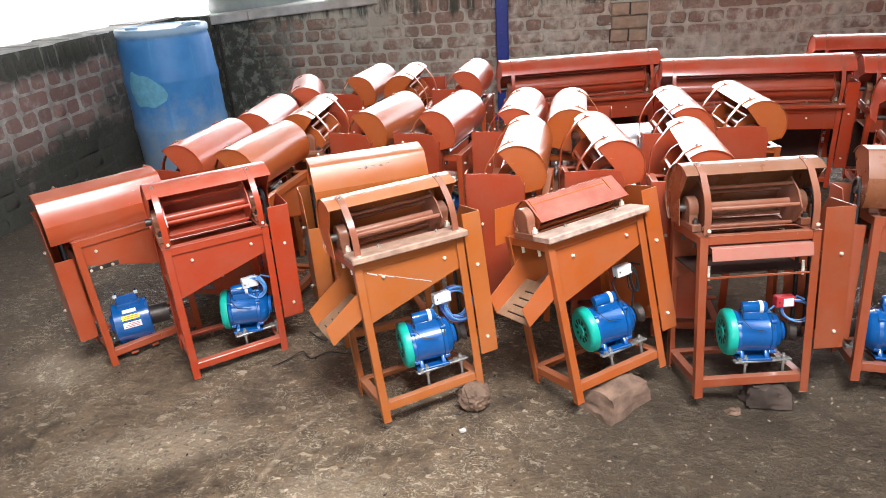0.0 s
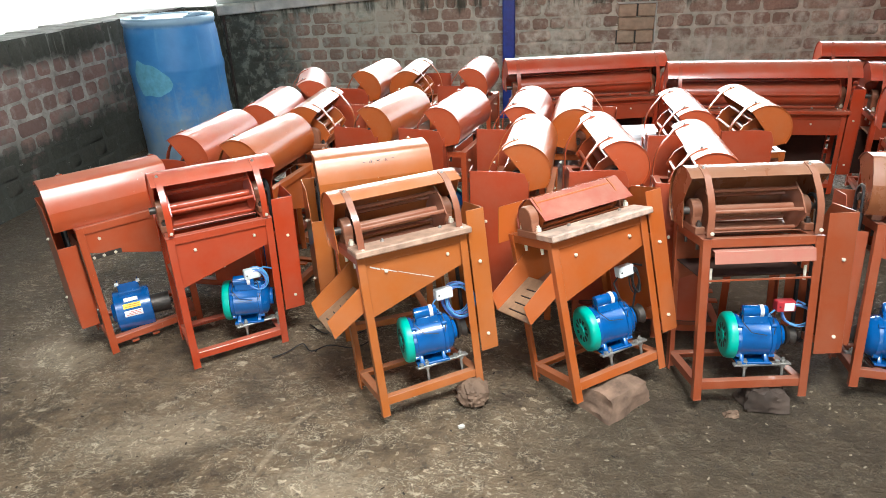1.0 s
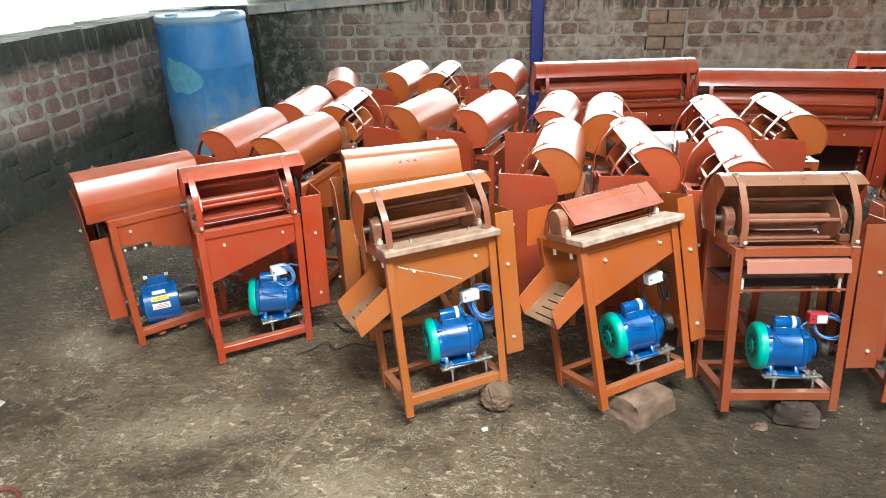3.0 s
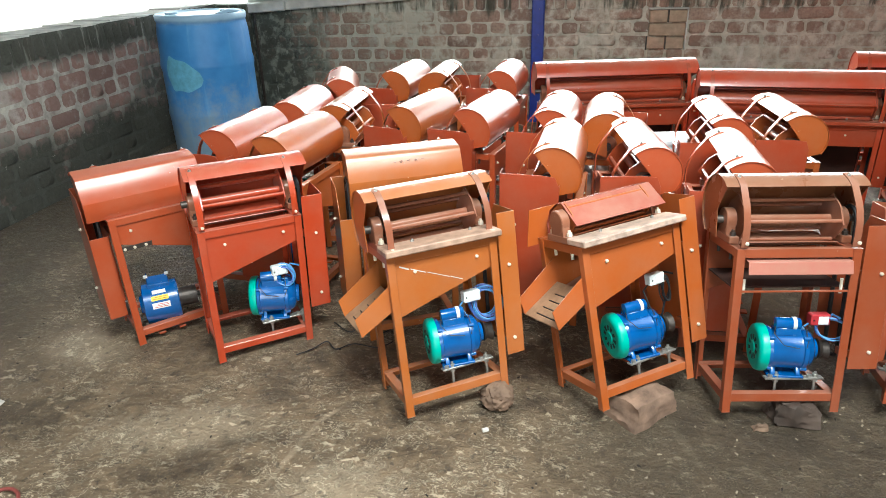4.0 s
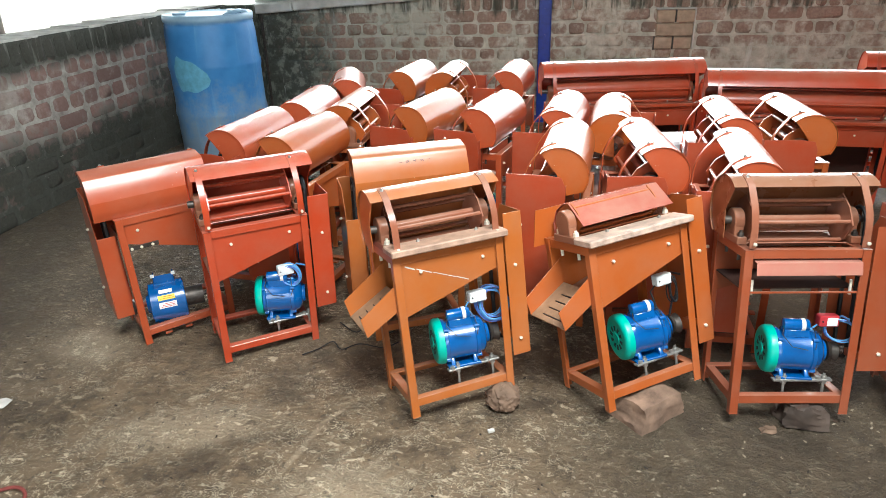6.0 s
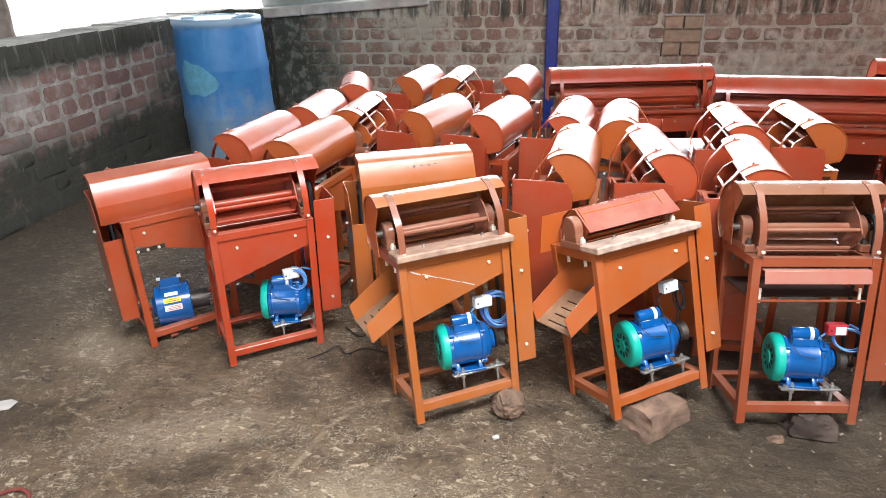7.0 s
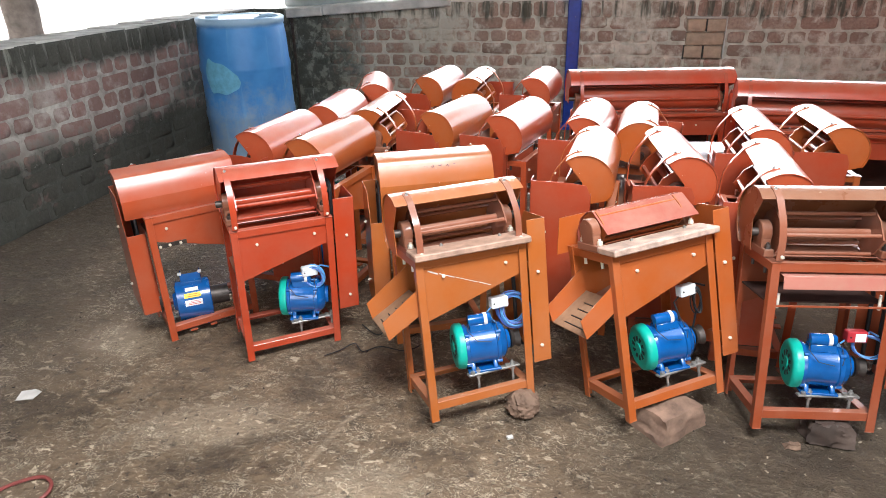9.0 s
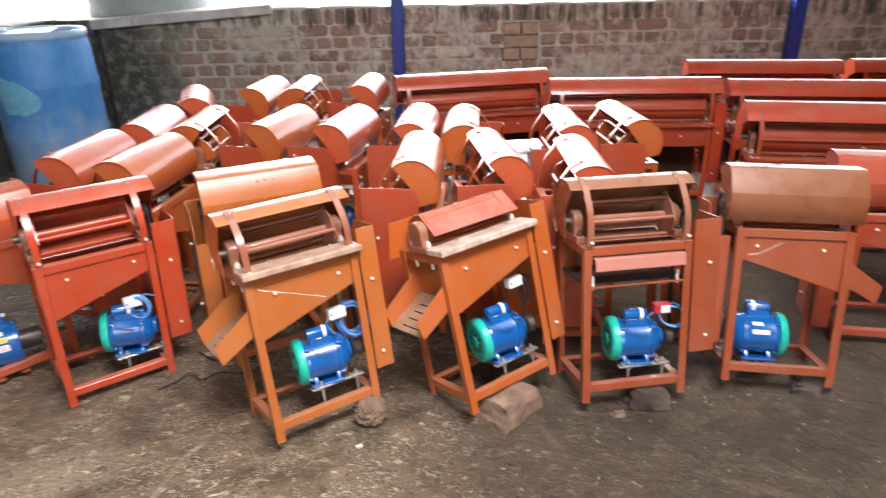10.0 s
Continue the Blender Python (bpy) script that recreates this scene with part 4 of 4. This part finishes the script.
    for sx in (-1, 1):
        pl = [(sx * rx, rr * math.cos(math.pi / 4 * i + 0.05), DA + rr * math.sin(math.pi / 4 * i + 0.05)) for i in range(8) for rr in (rd + 0.014 if i % 2 == 0 else rd + 0.004,)]
        part("drum_end", Shape().slab(pl, (-sx * 0.004, 0, 0)), cd, rt)
    for i in range(5):
        a = math.pi * 0.4 * i + 0.55
        cy, cz = rd * math.cos(a), DA + rd * math.sin(a)
        part("drum_bar", Shape().cyl((-rx + 0.003, cy, cz), (rx - 0.003, cy, cz), 0.0055, 10), cd, rt)
    # concave below the drum
    part("concave", Shape().strip(arc(rd + 0.016, 226, 314, 12, 0.0, DA), 0.002, -rx, rx), cd, b)
    if bar:
        part("slotted_bar", Shape().box((w1 - 0.115, D1 - 0.004, 0.352), (w1 - 0.004, D1 + 0.000, 0.366)), STEEL, b, "dark drilled flat bar")
        for px in (0.030, 0.060, 0.095):
            bolt(b, BOLT_B, w1 - px, D1, 0.359)
    # bearings
    for sx in (-1, 1):
        xb = sx * (w1 - 0.012)
        bh = part("bearing", Shape().lathe_x([(xb - 0.014, 0.018), (xb - 0.013, 0.033), (xb + 0.013, 0.033), (xb + 0.014, 0.018)], 24, (0, DA)).box((xb - 0.013, -0.055, HT), (xb + 0.013, 0.055, HT + 0.02)).box((xb - 0.012, -0.03, HT + 0.018), (xb + 0.012, 0.03, max(DA - 0.012, HT + 0.019))), BROWN, b, "brown cast pillow-block bearing", bevel=0.002)
        for sy in (-0.042, 0.042):
            part("nut", Shape().cyl((xb, sy, HT + 0.018), (xb, sy, HT + 0.03), 0.008, 6).cyl((xb, sy, HT - 0.045), (xb, sy, HT + 0.036), 0.0045, 8), ZINC if tray == "plate" else STEEL, bh)
    # feed table
    if tray == "plate":
        ft = part("feed_table", Shape().box((-w1 - 0.006, -D1 - 0.024, HT + 0.002), (w1 + 0.008, -0.052 if half < 0.3 else -0.085, HT + 0.020)), DEEP if half > 0.3 else (PALE if flat else DUSTY), b, "worn feed table", bevel=0.003)
        for px in (-w1 * 0.45, w1 * 0.62):
            bolt(b, BOLT_Z, px, -0.075, HT + 0.020)
            part("stud", Shape().cyl((px, -0.088, HT - 0.04), (px, -0.088, HT + 0.002), 0.004, 8), ZINC, ft)
    elif tray == "strip":
        part("feed_strip", Shape().strip([(-D1 + 0.02, HT - 0.032), (-D1 - 0.004, HT - 0.034), (-D1 - 0.010, HT - 0.066)], 0.003, -w1 + 0.03, w1 - 0.022), WORN if c is RUST else c, b, "worn folded front strip", bevel=0.001)
        part("cross_angle", Shape().box((-w1 + 0.02, -D1 + 0.002, HT - 0.118), (w1 - 0.02, -D1 + 0.006, HT - 0.113)), c, b)
        for px in (-w1 + 0.032, w1 - 0.034):
            part("stud", Shape().cyl((px, -D1 + 0.015, HT - 0.125), (px, -D1 + 0.015, HT - 0.085), 0.004, 8), ZINC, b)
    # belt guard
    if guard:
        gx0, gx1 = w1 + 0.004, w1 + gw
        gy0, gy1, gz0, gz1 = -0.112 - gf, 0.066 - gf * 0.8, gb, gt
        part("belt_guard", Shape().slab([(gx1, gy0, gz0), (gx1, gy1, gz0), (gx1, gy1, gr), (gx1, gy1 - 0.012, gr + 0.03), (gx1, gy1 - 0.055, gz1), (gx1, gy0, gz1)], (-0.002, 0, 0))
                 .box((gx0, gy0 - 0.002, gz0), (gx1 - 0.0022, gy0, gz1)).box((gx0, gy1, gz0), (gx1 - 0.0022, gy1 + 0.002, gr)), gmat or c, b, "tall folded sheet belt guard", bevel=0.0006)
        for z in (gz0 + 0.05, gz0 + 0.27):
            bolt(b, BOLT_Y, gx1 - 0.03, gy0 - 0.002, z)
            bolt(b, BOLT_X, gx1, gy0 + 0.05, z + 0.02)
        if not flat:
            part("drive_belt", Shape().tube([(w1 + 0.020, 0.032 * math.cos(a), (DA if math.sin(a) > 0 else 0.155) + 0.032 * math.sin(a)) for a in np.linspace(0, 2 * math.pi, 20, endpoint=False)], 0.006, 6, closed=True), BLACK, b, "black drive belt")
        for z in (0.16, HT - 0.08):
            part("guard_bracket", Shape().box((w1 - 0.012, -0.006 - D1 + 0.03, z), (gx0 + 0.003, 0.006 - D1 + 0.03, z + 0.02)).box((w1 - 0.012, -D1 + 0.002, z), (w1 - 0.004, -D1 + 0.036, z + 0.02)).box((gx0, gy0, z), (gx0 + 0.004, -D1 + 0.036, z + 0.02)), c, b)
    # motor on slotted rails
    mz, my, mx = 0.176 + mo[2], -0.026 + mo[1], 0.030 + mo[0]
    if not drive:
        return b
    motor(b, mx, my, mz, fan, box, sticker, bp, mr, turn)
    for px in (mx - 0.035, mx + 0.035):
        part("motor_rail", Shape().box((px - 0.011, -0.06, mz - 0.0815), (px + 0.011, D0 - 0.006, mz - 0.0760)), c, b)
    part("slotted_strap", Shape().box((mx - 0.062, my - 0.052, mz - 0.0755), (mx + 0.098, my - 0.032, mz - 0.0697)), BRIGHT, b, "zinc slotted strap", bevel=0.001)
    for px in (mx - 0.030, mx + 0.078):
        py = my - 0.042
        part("levelling_bolt", Shape().cyl((px, py, max(0.012, mz - 0.122)), (px, py, mz - 0.055), 0.0038, 8).cyl((px, py, mz - 0.0697), (px, py, mz - 0.062), 0.0080, 6).cyl((px, py, mz - 0.084), (px, py, mz - 0.0755), 0.0080, 6), BRIGHT, b)
        part("nut", Shape().cyl((px - 0.018, my - 0.046, mz - 0.0697), (px - 0.018, my - 0.046, mz - 0.062), 0.007, 6), BRIGHT, b)
    return b


def stand(x, y, yaw, pitch=0.0, roll=0.0, z=None):
    """The pose of a machine on the floor; one that leans stands on its lowest feet."""
    if z is not None:
        return pose(x, y, z, pitch, roll, yaw)
    lift = D0 * abs(math.sin(radians(pitch))) + W0 * abs(math.sin(radians(roll)))
    return pose(x, y, lift - 0.002, pitch, roll, yaw)


thresher("orange threshing machine seen from its closed back, stickered blue motor", CROWD, stand(-1.395, 1.945, 226, -1.4, 0.8, 0.003), chute=False, tray="", fan=False, box="", sticker="rear", gr=0.40, hs=0.03, dh=-0.036, mo=(0.012, 0.05, -0.080), mr=0.074, turn=-12, bar=True, bent=True)
thresher("bright red threshing machine with open drum and blue motor", RED, stand(-1.038, 1.871, 37.3, 1.7, 0.5, 0.001), chute=False, tray="", box="coil", mo=(0.035, 0.0, -0.018), dh=-0.008, hs=0.02, bp=(0.090, -0.055, 0.262), gw=0.072, gb=0.125, turn=-20)
thresher("amber orange threshing machine with outlet chute, propped on a stone", AMBER, stand(-0.339, 1.627, 32.7, -9.8, -0.8, 0.020), scuff=True, dh=-0.014, mo=(0.006, 0.0, -0.012), turn=-9, dmat=DRUM)
thresher("orange threshing machine leaning back on a cement block", ORANGE, stand(0.191, 1.708, 33.6, -14.0, -2.9, 0.035), flat=True, box="black", turn=-9, mo=(0.006, 0.0, -0.020), dh=-0.042, rd=0.034, hs=0.014, bp=(0.118, -0.045, 0.300))
thresher("dusty brownish orange threshing machine with open front", RUST, stand(0.582, 1.728, 8.6, -9.0, 0.4, 0.016), tray="strip", front=False, box="red", chute=False, hmat=DULL, dmat=DRUM, turn=-6, mo=(0.0, 0.0, -0.021), gw=0.084, gb=0.128, bp=(0.114, -0.050, 0.250))
thresher("brownish orange threshing machine seen from its closed back", RUST, stand(1.050, 1.758, 171.1, 11.2, -0.7, 0.026), tray="", box="", scuff=True, mo=(0.018, 0.05, -0.050), sticker="plates", hmat=DULL, bent=True)
thresher("amber threshing machine with hand-painted marks on its hood", AMBER, stand(-0.545, 2.055, 205.5), tray="", box="", scribble=True, bent=True)
thresher("red threshing machine with rolled hood at the end of the row", DEEP, stand(1.555, 2.03, 168), tray="", box="", drive=False, hs=0.06, gb=0.03, bent=True)

# the crowd of machines behind, hoods end on
P_ORANGE = thresher("orange threshing machine among the crowd, hood end outwards", ORANGE, stand(-0.047, 2.239, 265.8), hood=0.40, chute=False, tray="", box="coil", HR=0.091, dh=0.010, low=-34.0, yc=0.012, gf=0.04, gr=0.53, gt=0.566, group="crowded threshing machines", gmat=DEEP)
P_RED = thresher("reddish orange threshing machine among the crowd, hood end outwards", CROWD, stand(0.223, 2.265, 277.2), hood=0.40, chute=False, tray="", box="", HR=0.091, dh=0.010, low=-34.0, yc=0.012, gf=0.04, gr=0.53, gt=0.566, group="crowded threshing machines", gmat=DEEP)
for tmpl, x, y, yaw in (
        (P_RED, -1.247, 2.370, 264.4), (P_ORANGE, -1.007, 2.298, 261.1), (P_RED, -1.187, 2.841, 271.7),
        (P_ORANGE, -0.935, 2.796, 90.0), (P_RED, -1.170, 3.363, 286.0), (P_ORANGE, -0.885, 3.614, 263.3),
        (P_ORANGE, -0.644, 3.593, 87.4), (P_RED, -0.339, 3.635, 264.3), (P_ORANGE, -0.628, 2.789, 255.2),
        (P_RED, -0.355, 2.759, 256.6), (P_RED, -0.061, 2.759, 263.5), (P_ORANGE, 0.164, 2.710, 85.7),
        (P_RED, 0.547, 2.670, 271.0), (P_ORANGE, 0.805, 2.732, 273.9), (P_RED, 0.501, 2.137, 269.1)):
    copy_thing(tmpl, stand(x, y, yaw))

# broad machines at the back
WIDE = thresher("broad red threshing machine with a long hood", RED, stand(0.25, 3.85, 11.8), half=0.40, hood=0.88, chute=False, tray="plate", box="", reach=160, HT=0.405, HR=0.102, dh=-0.008, rd=0.068, dmat=DEEP, group="broad threshing machines")
for x, y, yaw in ((1.084, 3.543, -3.7), (2.008, 4.085, -8.4), (1.97, 3.37, -9.8), (1.815, 2.805, -11.2), (2.96, 3.99, -8.5)):
    copy_thing(WIDE, stand(x, y, yaw))


# ---------------------------------------------------------------- blocks and litter on the floor
def lump(name, mat, label, category, m, size, seed, rough=0.18, cuts=3, taper=0.0):
    bm = bmesh.new()
    bmesh.ops.create_cube(bm, size=1)
    bmesh.ops.subdivide_edges(bm, edges=bm.edges[:], cuts=cuts, use_grid_fill=True)
    for v in bm.verts:
        slim = 1 - taper * (v.co.z + 0.5)
        v.co = Vector((v.co.x * size[0] * slim, v.co.y * size[1] * slim, (v.co.z + 0.5) * size[2]))
        n = noise.noise_vector(v.co * (2.2 / max(size)) + Vector((seed, seed * 2, 0)))
        n2 = noise.noise_vector(v.co * (9 / max(size)) + Vector((seed, 0, seed)))
        v.co += Vector((n.x, n.y, n.z * (v.co.z > 0.01))) * rough * min(size) + n2 * rough * 0.45 * min(size) * (v.co.z > 0.01)
    me = bpy.data.meshes.new(name)
    bm.to_mesh(me)
    bm.free()
    for p in me.polygons:
        p.use_smooth = True
    me.set_sharp_from_angle(angle=radians(40))
    me.materials.append(mat)
    ob = new(name, me)
    ob.matrix_world = m
    return tagged(ob, label, category)


def round_stone(m, r, h, seed):
    """A broken, roughly round clod with a crumbling skin."""
    bm = bmesh.new()
    bmesh.ops.create_icosphere(bm, subdivisions=4, radius=1)
    for v in bm.verts:
        d = v.co.normalized()
        f = 1 + 0.20 * noise.noise(d * 1.3 + Vector((seed, 0, 0))) + 0.12 * noise.noise(d * 3.6 + Vector((0, seed, 0))) + 0.15 * noise.noise(d * 8 + Vector((0, 0, seed)))
        v.co = Vector((d.x * r * f, d.y * r * f, max(0.0, h * 0.5 + d.z * h * 0.58 * f)))
    me = bpy.data.meshes.new("stone")
    bm.to_mesh(me)
    bm.free()
    for q in me.polygons:
        q.use_smooth = True
    me.set_sharp_from_angle(angle=radians(30))
    me.materials.append(STONE)
    ob = new("stone", me)
    ob.matrix_world = m
    return tagged(ob, "crumbling round brown stone propping a machine", "stone")


BLOCK = plain("crumbling pink cement block", (0.25, 0.155, 0.105), 0.95, 0.0, 0.55, 16, 1.0)
lump("cement_block", BLOCK, "crumbling pinkish cement block propping a machine", "block", pose(0.222, 1.617, -0.008, 0, 0, 46), (0.172, 0.135, 0.080), 3, 0.16, 9, 0.16)
round_stone(pose(-0.178, 1.595, -0.006), 0.047, 0.070, 8)
# brick colour darkened all over to take in the shade on its front
SHADE_BRICK = plain("darkened brick", (0.085, 0.058, 0.044), 0.75, 0.0, 0.6, 11, 0.9)
lump("brick_piece", SHADE_BRICK, "broken brick under a machine rail, darkened for the shade there", "brick", pose(0.645, 1.655, -0.006, 0, 0, 12), (0.110, 0.098, 0.064), 15, 0.34, 8, 0.22)
lump("brick_piece", SHADE_BRICK, "broken brick under a machine rail, darkened for the shade there", "brick", pose(1.165, 1.690, -0.006, 0, 0, -8), (0.105, 0.090, 0.062), 21, 0.34, 8, 0.22)


carton = base("wrapped_carton", "carton wrapped in crumpled silver sheeting among the machines", "carton", pose(0.44, 2.93, -0.004, 0, 0, 8))
part("body", Shape().box((-0.10, -0.09, 0.0), (0.10, 0.09, 0.465)), FOIL, carton, bevel=0.012)
part("flap", Shape().slab([(-0.10, -0.092, 0.435), (0.10, -0.092, 0.445), (0.095, -0.13, 0.395), (-0.08, -0.125, 0.385)], (0, 0, 0.003)), FOIL, carton)


def chips(count, seed, colour, label):
    """Crumbs and flakes trodden into the floor."""
    rng = random.Random(seed)
    s = Shape()
    for _ in range(count):
        x, y = rng.uniform(-2.3, 2.2), rng.uniform(0.55, 2.1)
        r = rng.choice((0.0015, 0.002, 0.002, 0.003, 0.004))
        z = 0.010 * noise.noise((x * 2.3, y * 2.3, 0)) + 0.004 * noise.noise((x * 9, y * 9, 3)) - 0.0065
        n = rng.choice((4, 5, 6))
        a0 = rng.uniform(0, 6.28)
        st = rng.uniform(1.0, 2.2)
        t = rng.uniform(0, 3.14)
        low, top = [], []
        for i in range(n):
            a = a0 + 2 * math.pi * i / n
            px, py = r * st * math.cos(a), r * math.sin(a) * rng.uniform(0.6, 1.0)
            qx, qy = px * math.cos(t) - py * math.sin(t), px * math.sin(t) + py * math.cos(t)
            low.append((x + qx, y + qy, z))
            top.append((x + qx * 0.7, y + qy * 0.7, z + r * rng.uniform(0.3, 0.7)))
        s.add(low + top, [tuple(range(n, 2 * n))] + [(i, (i + 1) % n, n + (i + 1) % n, n + i) for i in range(n)])
    return thing("floor_crumbs", s, plain("crumbs", colour, 0.9, 0.0, 0.5, 3, 0.2), label, "debris", kind="stuff")


chips(2200, 9, (0.30, 0.245, 0.175), "pale crumbs and flakes scattered over the floor")
chips(700, 10, (0.03, 0.022, 0.016), "dark bits of straw and grit on the floor")


def wire(points, r, mat, label, name="loose_wire"):
    """A smooth loose wire through the given places."""
    p = [Vector(q) for q in points]
    path = []
    for i in range(len(p) - 1):
        a, b, c, d = p[max(i - 1, 0)], p[i], p[i + 1], p[min(i + 2, len(p) - 1)]
        for j in range(8):
            u = j / 8
            path.append(0.5 * ((2 * b) + (c - a) * u + (2 * a - 5 * b + 4 * c - d) * u * u + (3 * b - a - 3 * c + d) * u ** 3))
    path.append(p[-1])
    return thing(name, Shape().tube(path, r, 6), mat, label, "wire")


wire([(-0.86, 1.76, 0.004), (-0.82, 1.80, 0.004), (-0.78, 1.84, 0.012), (-0.74, 1.81, 0.004), (-0.69, 1.85, 0.004), (-0.60, 1.83, 0.01), (-0.56, 1.88, 0.004)], 0.0022, BLACK, "thin black wire lying on the floor")
wire([(-0.80, 1.98, 0.004), (-0.72, 1.92, 0.006), (-0.68, 1.98, 0.02), (-0.62, 1.93, 0.004), (-0.58, 1.97, 0.004)], 0.002, BLACK, "thin black wire lying on the floor")
wire([(-1.46, 0.98, 0.004), (-1.42, 1.04, 0.006), (-1.36, 1.075, 0.01), (-1.31, 1.05, 0.012), (-1.31, 1.0, 0.008), (-1.36, 0.93, 0.005)], 0.005, REDWIRE, "loop of dull red cable on the floor")
paper = Shape().slab([(-0.035, -0.018, 0.0), (0.02, -0.026, 0.002), (0.036, 0.004, 0.004), (0.01, 0.024, 0.002), (-0.03, 0.02, 0.004)], (0, 0, 0.002))
thing("paper_scrap", paper, PAPER, "small soiled white paper scrap on the floor", "paper", pose(-1.678, 1.382, 0.0, 3, -4, 20))
lump("pebble", PAPER, "small pale stone chip on the floor", "stone", pose(-0.20, 1.475, -0.004, 0, 0, 30), (0.017, 0.011, 0.006), 4, 0.2, 2)
lump("pebble", STONE, "small brown stone on the floor", "stone", pose(0.545, 1.585, -0.004, 0, 0, 10), (0.040, 0.022, 0.014), 6, 0.55, 5, 0.3)


# ---------------------------------------------------------------- bricks of the walls
def brick_meshes(length, height, depth, count, seed, mat=None):
    """Hand-moulded bricks with rounded, slightly skewed edges; the face looks to -y."""
    out = []
    rng = random.Random(seed)
    for _ in range(count):
        l, h = length / 2 * rng.uniform(0.95, 1.0), height / 2 * rng.uniform(0.93, 1.02)
        r = 0.015
        j = lambda: rng.uniform(-0.008, 0.008)
        front = [(-l + r + j(), -depth, -h + r + j()), (l - r + j(), -depth + j() * 0.5, -h + r + j()), (l - r + j(), -depth, h - r + j()), (-l + r + j(), -depth + j() * 0.5, h - r + j())]
        ring = [(-l + r, -h), (l - r, -h), (l, -h + r), (l, h - r), (l - r, h), (-l + r, h), (-l, h - r), (-l, -h + r)]
        v = front + [(x + j() * 0.5, -depth * 0.45, z + j() * 0.5) for x, z in ring] + [(x, 0.01, z) for x, z in ring]
        f = [(0, 1, 2, 3), (0, 4, 5, 1), (1, 5, 6), (1, 6, 7, 2), (2, 7, 8), (2, 8, 9, 3), (3, 9, 10), (3, 10, 11, 0), (0, 11, 4)]
        f += [(4 + i, 12 + i, 12 + (i + 1) % 8, 4 + (i + 1) % 8) for i in range(8)]
        s = Shape().add(v, f)
        out.append(s.mesh("brick", mat or BRICK, sharp=60))
    return out


KINDS = {
    "north": (brick_meshes(0.234, 0.080, 0.006, 9, 1), brick_meshes(0.112, 0.080, 0.006, 9, 2), brick_meshes(0.070, 0.108, 0.005, 7, 3), BRICK),
    "west": (brick_meshes(0.226, 0.077, 0.006, 9, 4, BRICK_W), brick_meshes(0.108, 0.077, 0.006, 9, 5, BRICK_W), brick_meshes(0.070, 0.112, 0.005, 7, 6, BRICK_W), BRICK_W),
}


def courses(wall, start, end, z0, lows, parts_rows, put, seed, side, edge_z, edge_from):
    """Alternate courses of long and short bricks; rows out of sight go into one joined mesh."""
    rng = random.Random(seed)
    rest = Shape()
    stretch, header, edge, mat = KINDS[side]
    # a course on edge under the coping
    u = edge_from
    while u < end:
        ob = new("brick", rng.choice(edge))
        ob.parent = wall
        ob.matrix_world = put(u, edge_z + rng.uniform(-0.004, 0.004)) @ pose(0, 0, 0, rng.uniform(-2, 2), rng.uniform(-2, 2), 0)
        u += 0.083 * rng.uniform(0.94, 1.06)
    for k in lows:
        long_row = k % 2 == 0
        pitch = 0.254 if long_row else 0.130
        u = start + rng.uniform(0, pitch)
        while u < end:
            me = rng.choice(stretch if long_row else header)
            m = put(u + rng.uniform(-0.006, 0.006), z0 + 0.0925 * k + rng.uniform(-0.004, 0.004)) @ pose(0, 0, 0, rng.uniform(-2, 2), rng.uniform(-1.2, 1.2), rng.uniform(-1, 1))
            if parts_rows[0] <= k <= parts_rows[1] and parts_rows[2] < u < parts_rows[3]:
                ob = new("brick", me)
                ob.parent = wall
                ob.matrix_world = m
            else:
                rest.add([m @ v.co for v in me.vertices], [tuple(p.vertices) for p in me.polygons])
            u += pitch * rng.uniform(0.97, 1.03)
    if rest.v:
        ob = part("brick_rows", rest, mat, wall, "further courses of weathered brick", sharp=60)
        ob["kind"] = "stuff"


courses(back, -2.35, 4.9, 0.566, range(-6, 3), (-1, 2, -2.4, 3.3), lambda u, z: pose(u, WALL_Y + 0.001, z), 11, "north", 0.846, -1.15)
courses(left, -2.9, 5.1, 0.592, range(-6, 2), (-5, 1, 2.2, 5.2), lambda u, z: pose(WALL_X - 0.001, u, z, 0, 0, 90), 12, "west", 0.795, 2.0)

# newer bricks that stop a hole in the wall, standing proud of it
patch = base("brick_infill", "newer brown bricks stacked proud of the old wall", "bricks", pose(0.70, WALL_Y, 0), kind="structure")
NEW = plain("new brown brick", (0.40, 0.305, 0.215), 0.9, 0.0, 0.3, 20, 0.5)
for row in range(3):
    z = 0.512 + 0.092 * row
    for x0, x1 in (((-0.13, -0.004), (0.004, 0.13)) if row != 1 else ((-0.125, 0.13),)):
        part("brick", Shape().box((x0 + 0.003 * row - 0.004, -0.03, z), (x1 + 0.003 * row - 0.004, 0.01, z + 0.085)), NEW, patch, bevel=0.006)
part("mortar_bead", Shape().box((-0.135, -0.032, 0.784), (0.140, 0.01, 0.796)).box((0.130, -0.031, 0.512), (0.140, 0.01, 0.784)), COPING, patch, "pale cement bead round the bricks", bevel=0.003)
for x0, z0, z1 in ((-0.005, 0.512, 0.598), (0.001, 0.697, 0.782), (-0.137, 0.505, 0.60)):
    part("open_joint", Shape().box((x0, -0.0315, z0), (x0 + 0.007, 0.01, z1)), DARK_MATTE, patch, "black open joint")
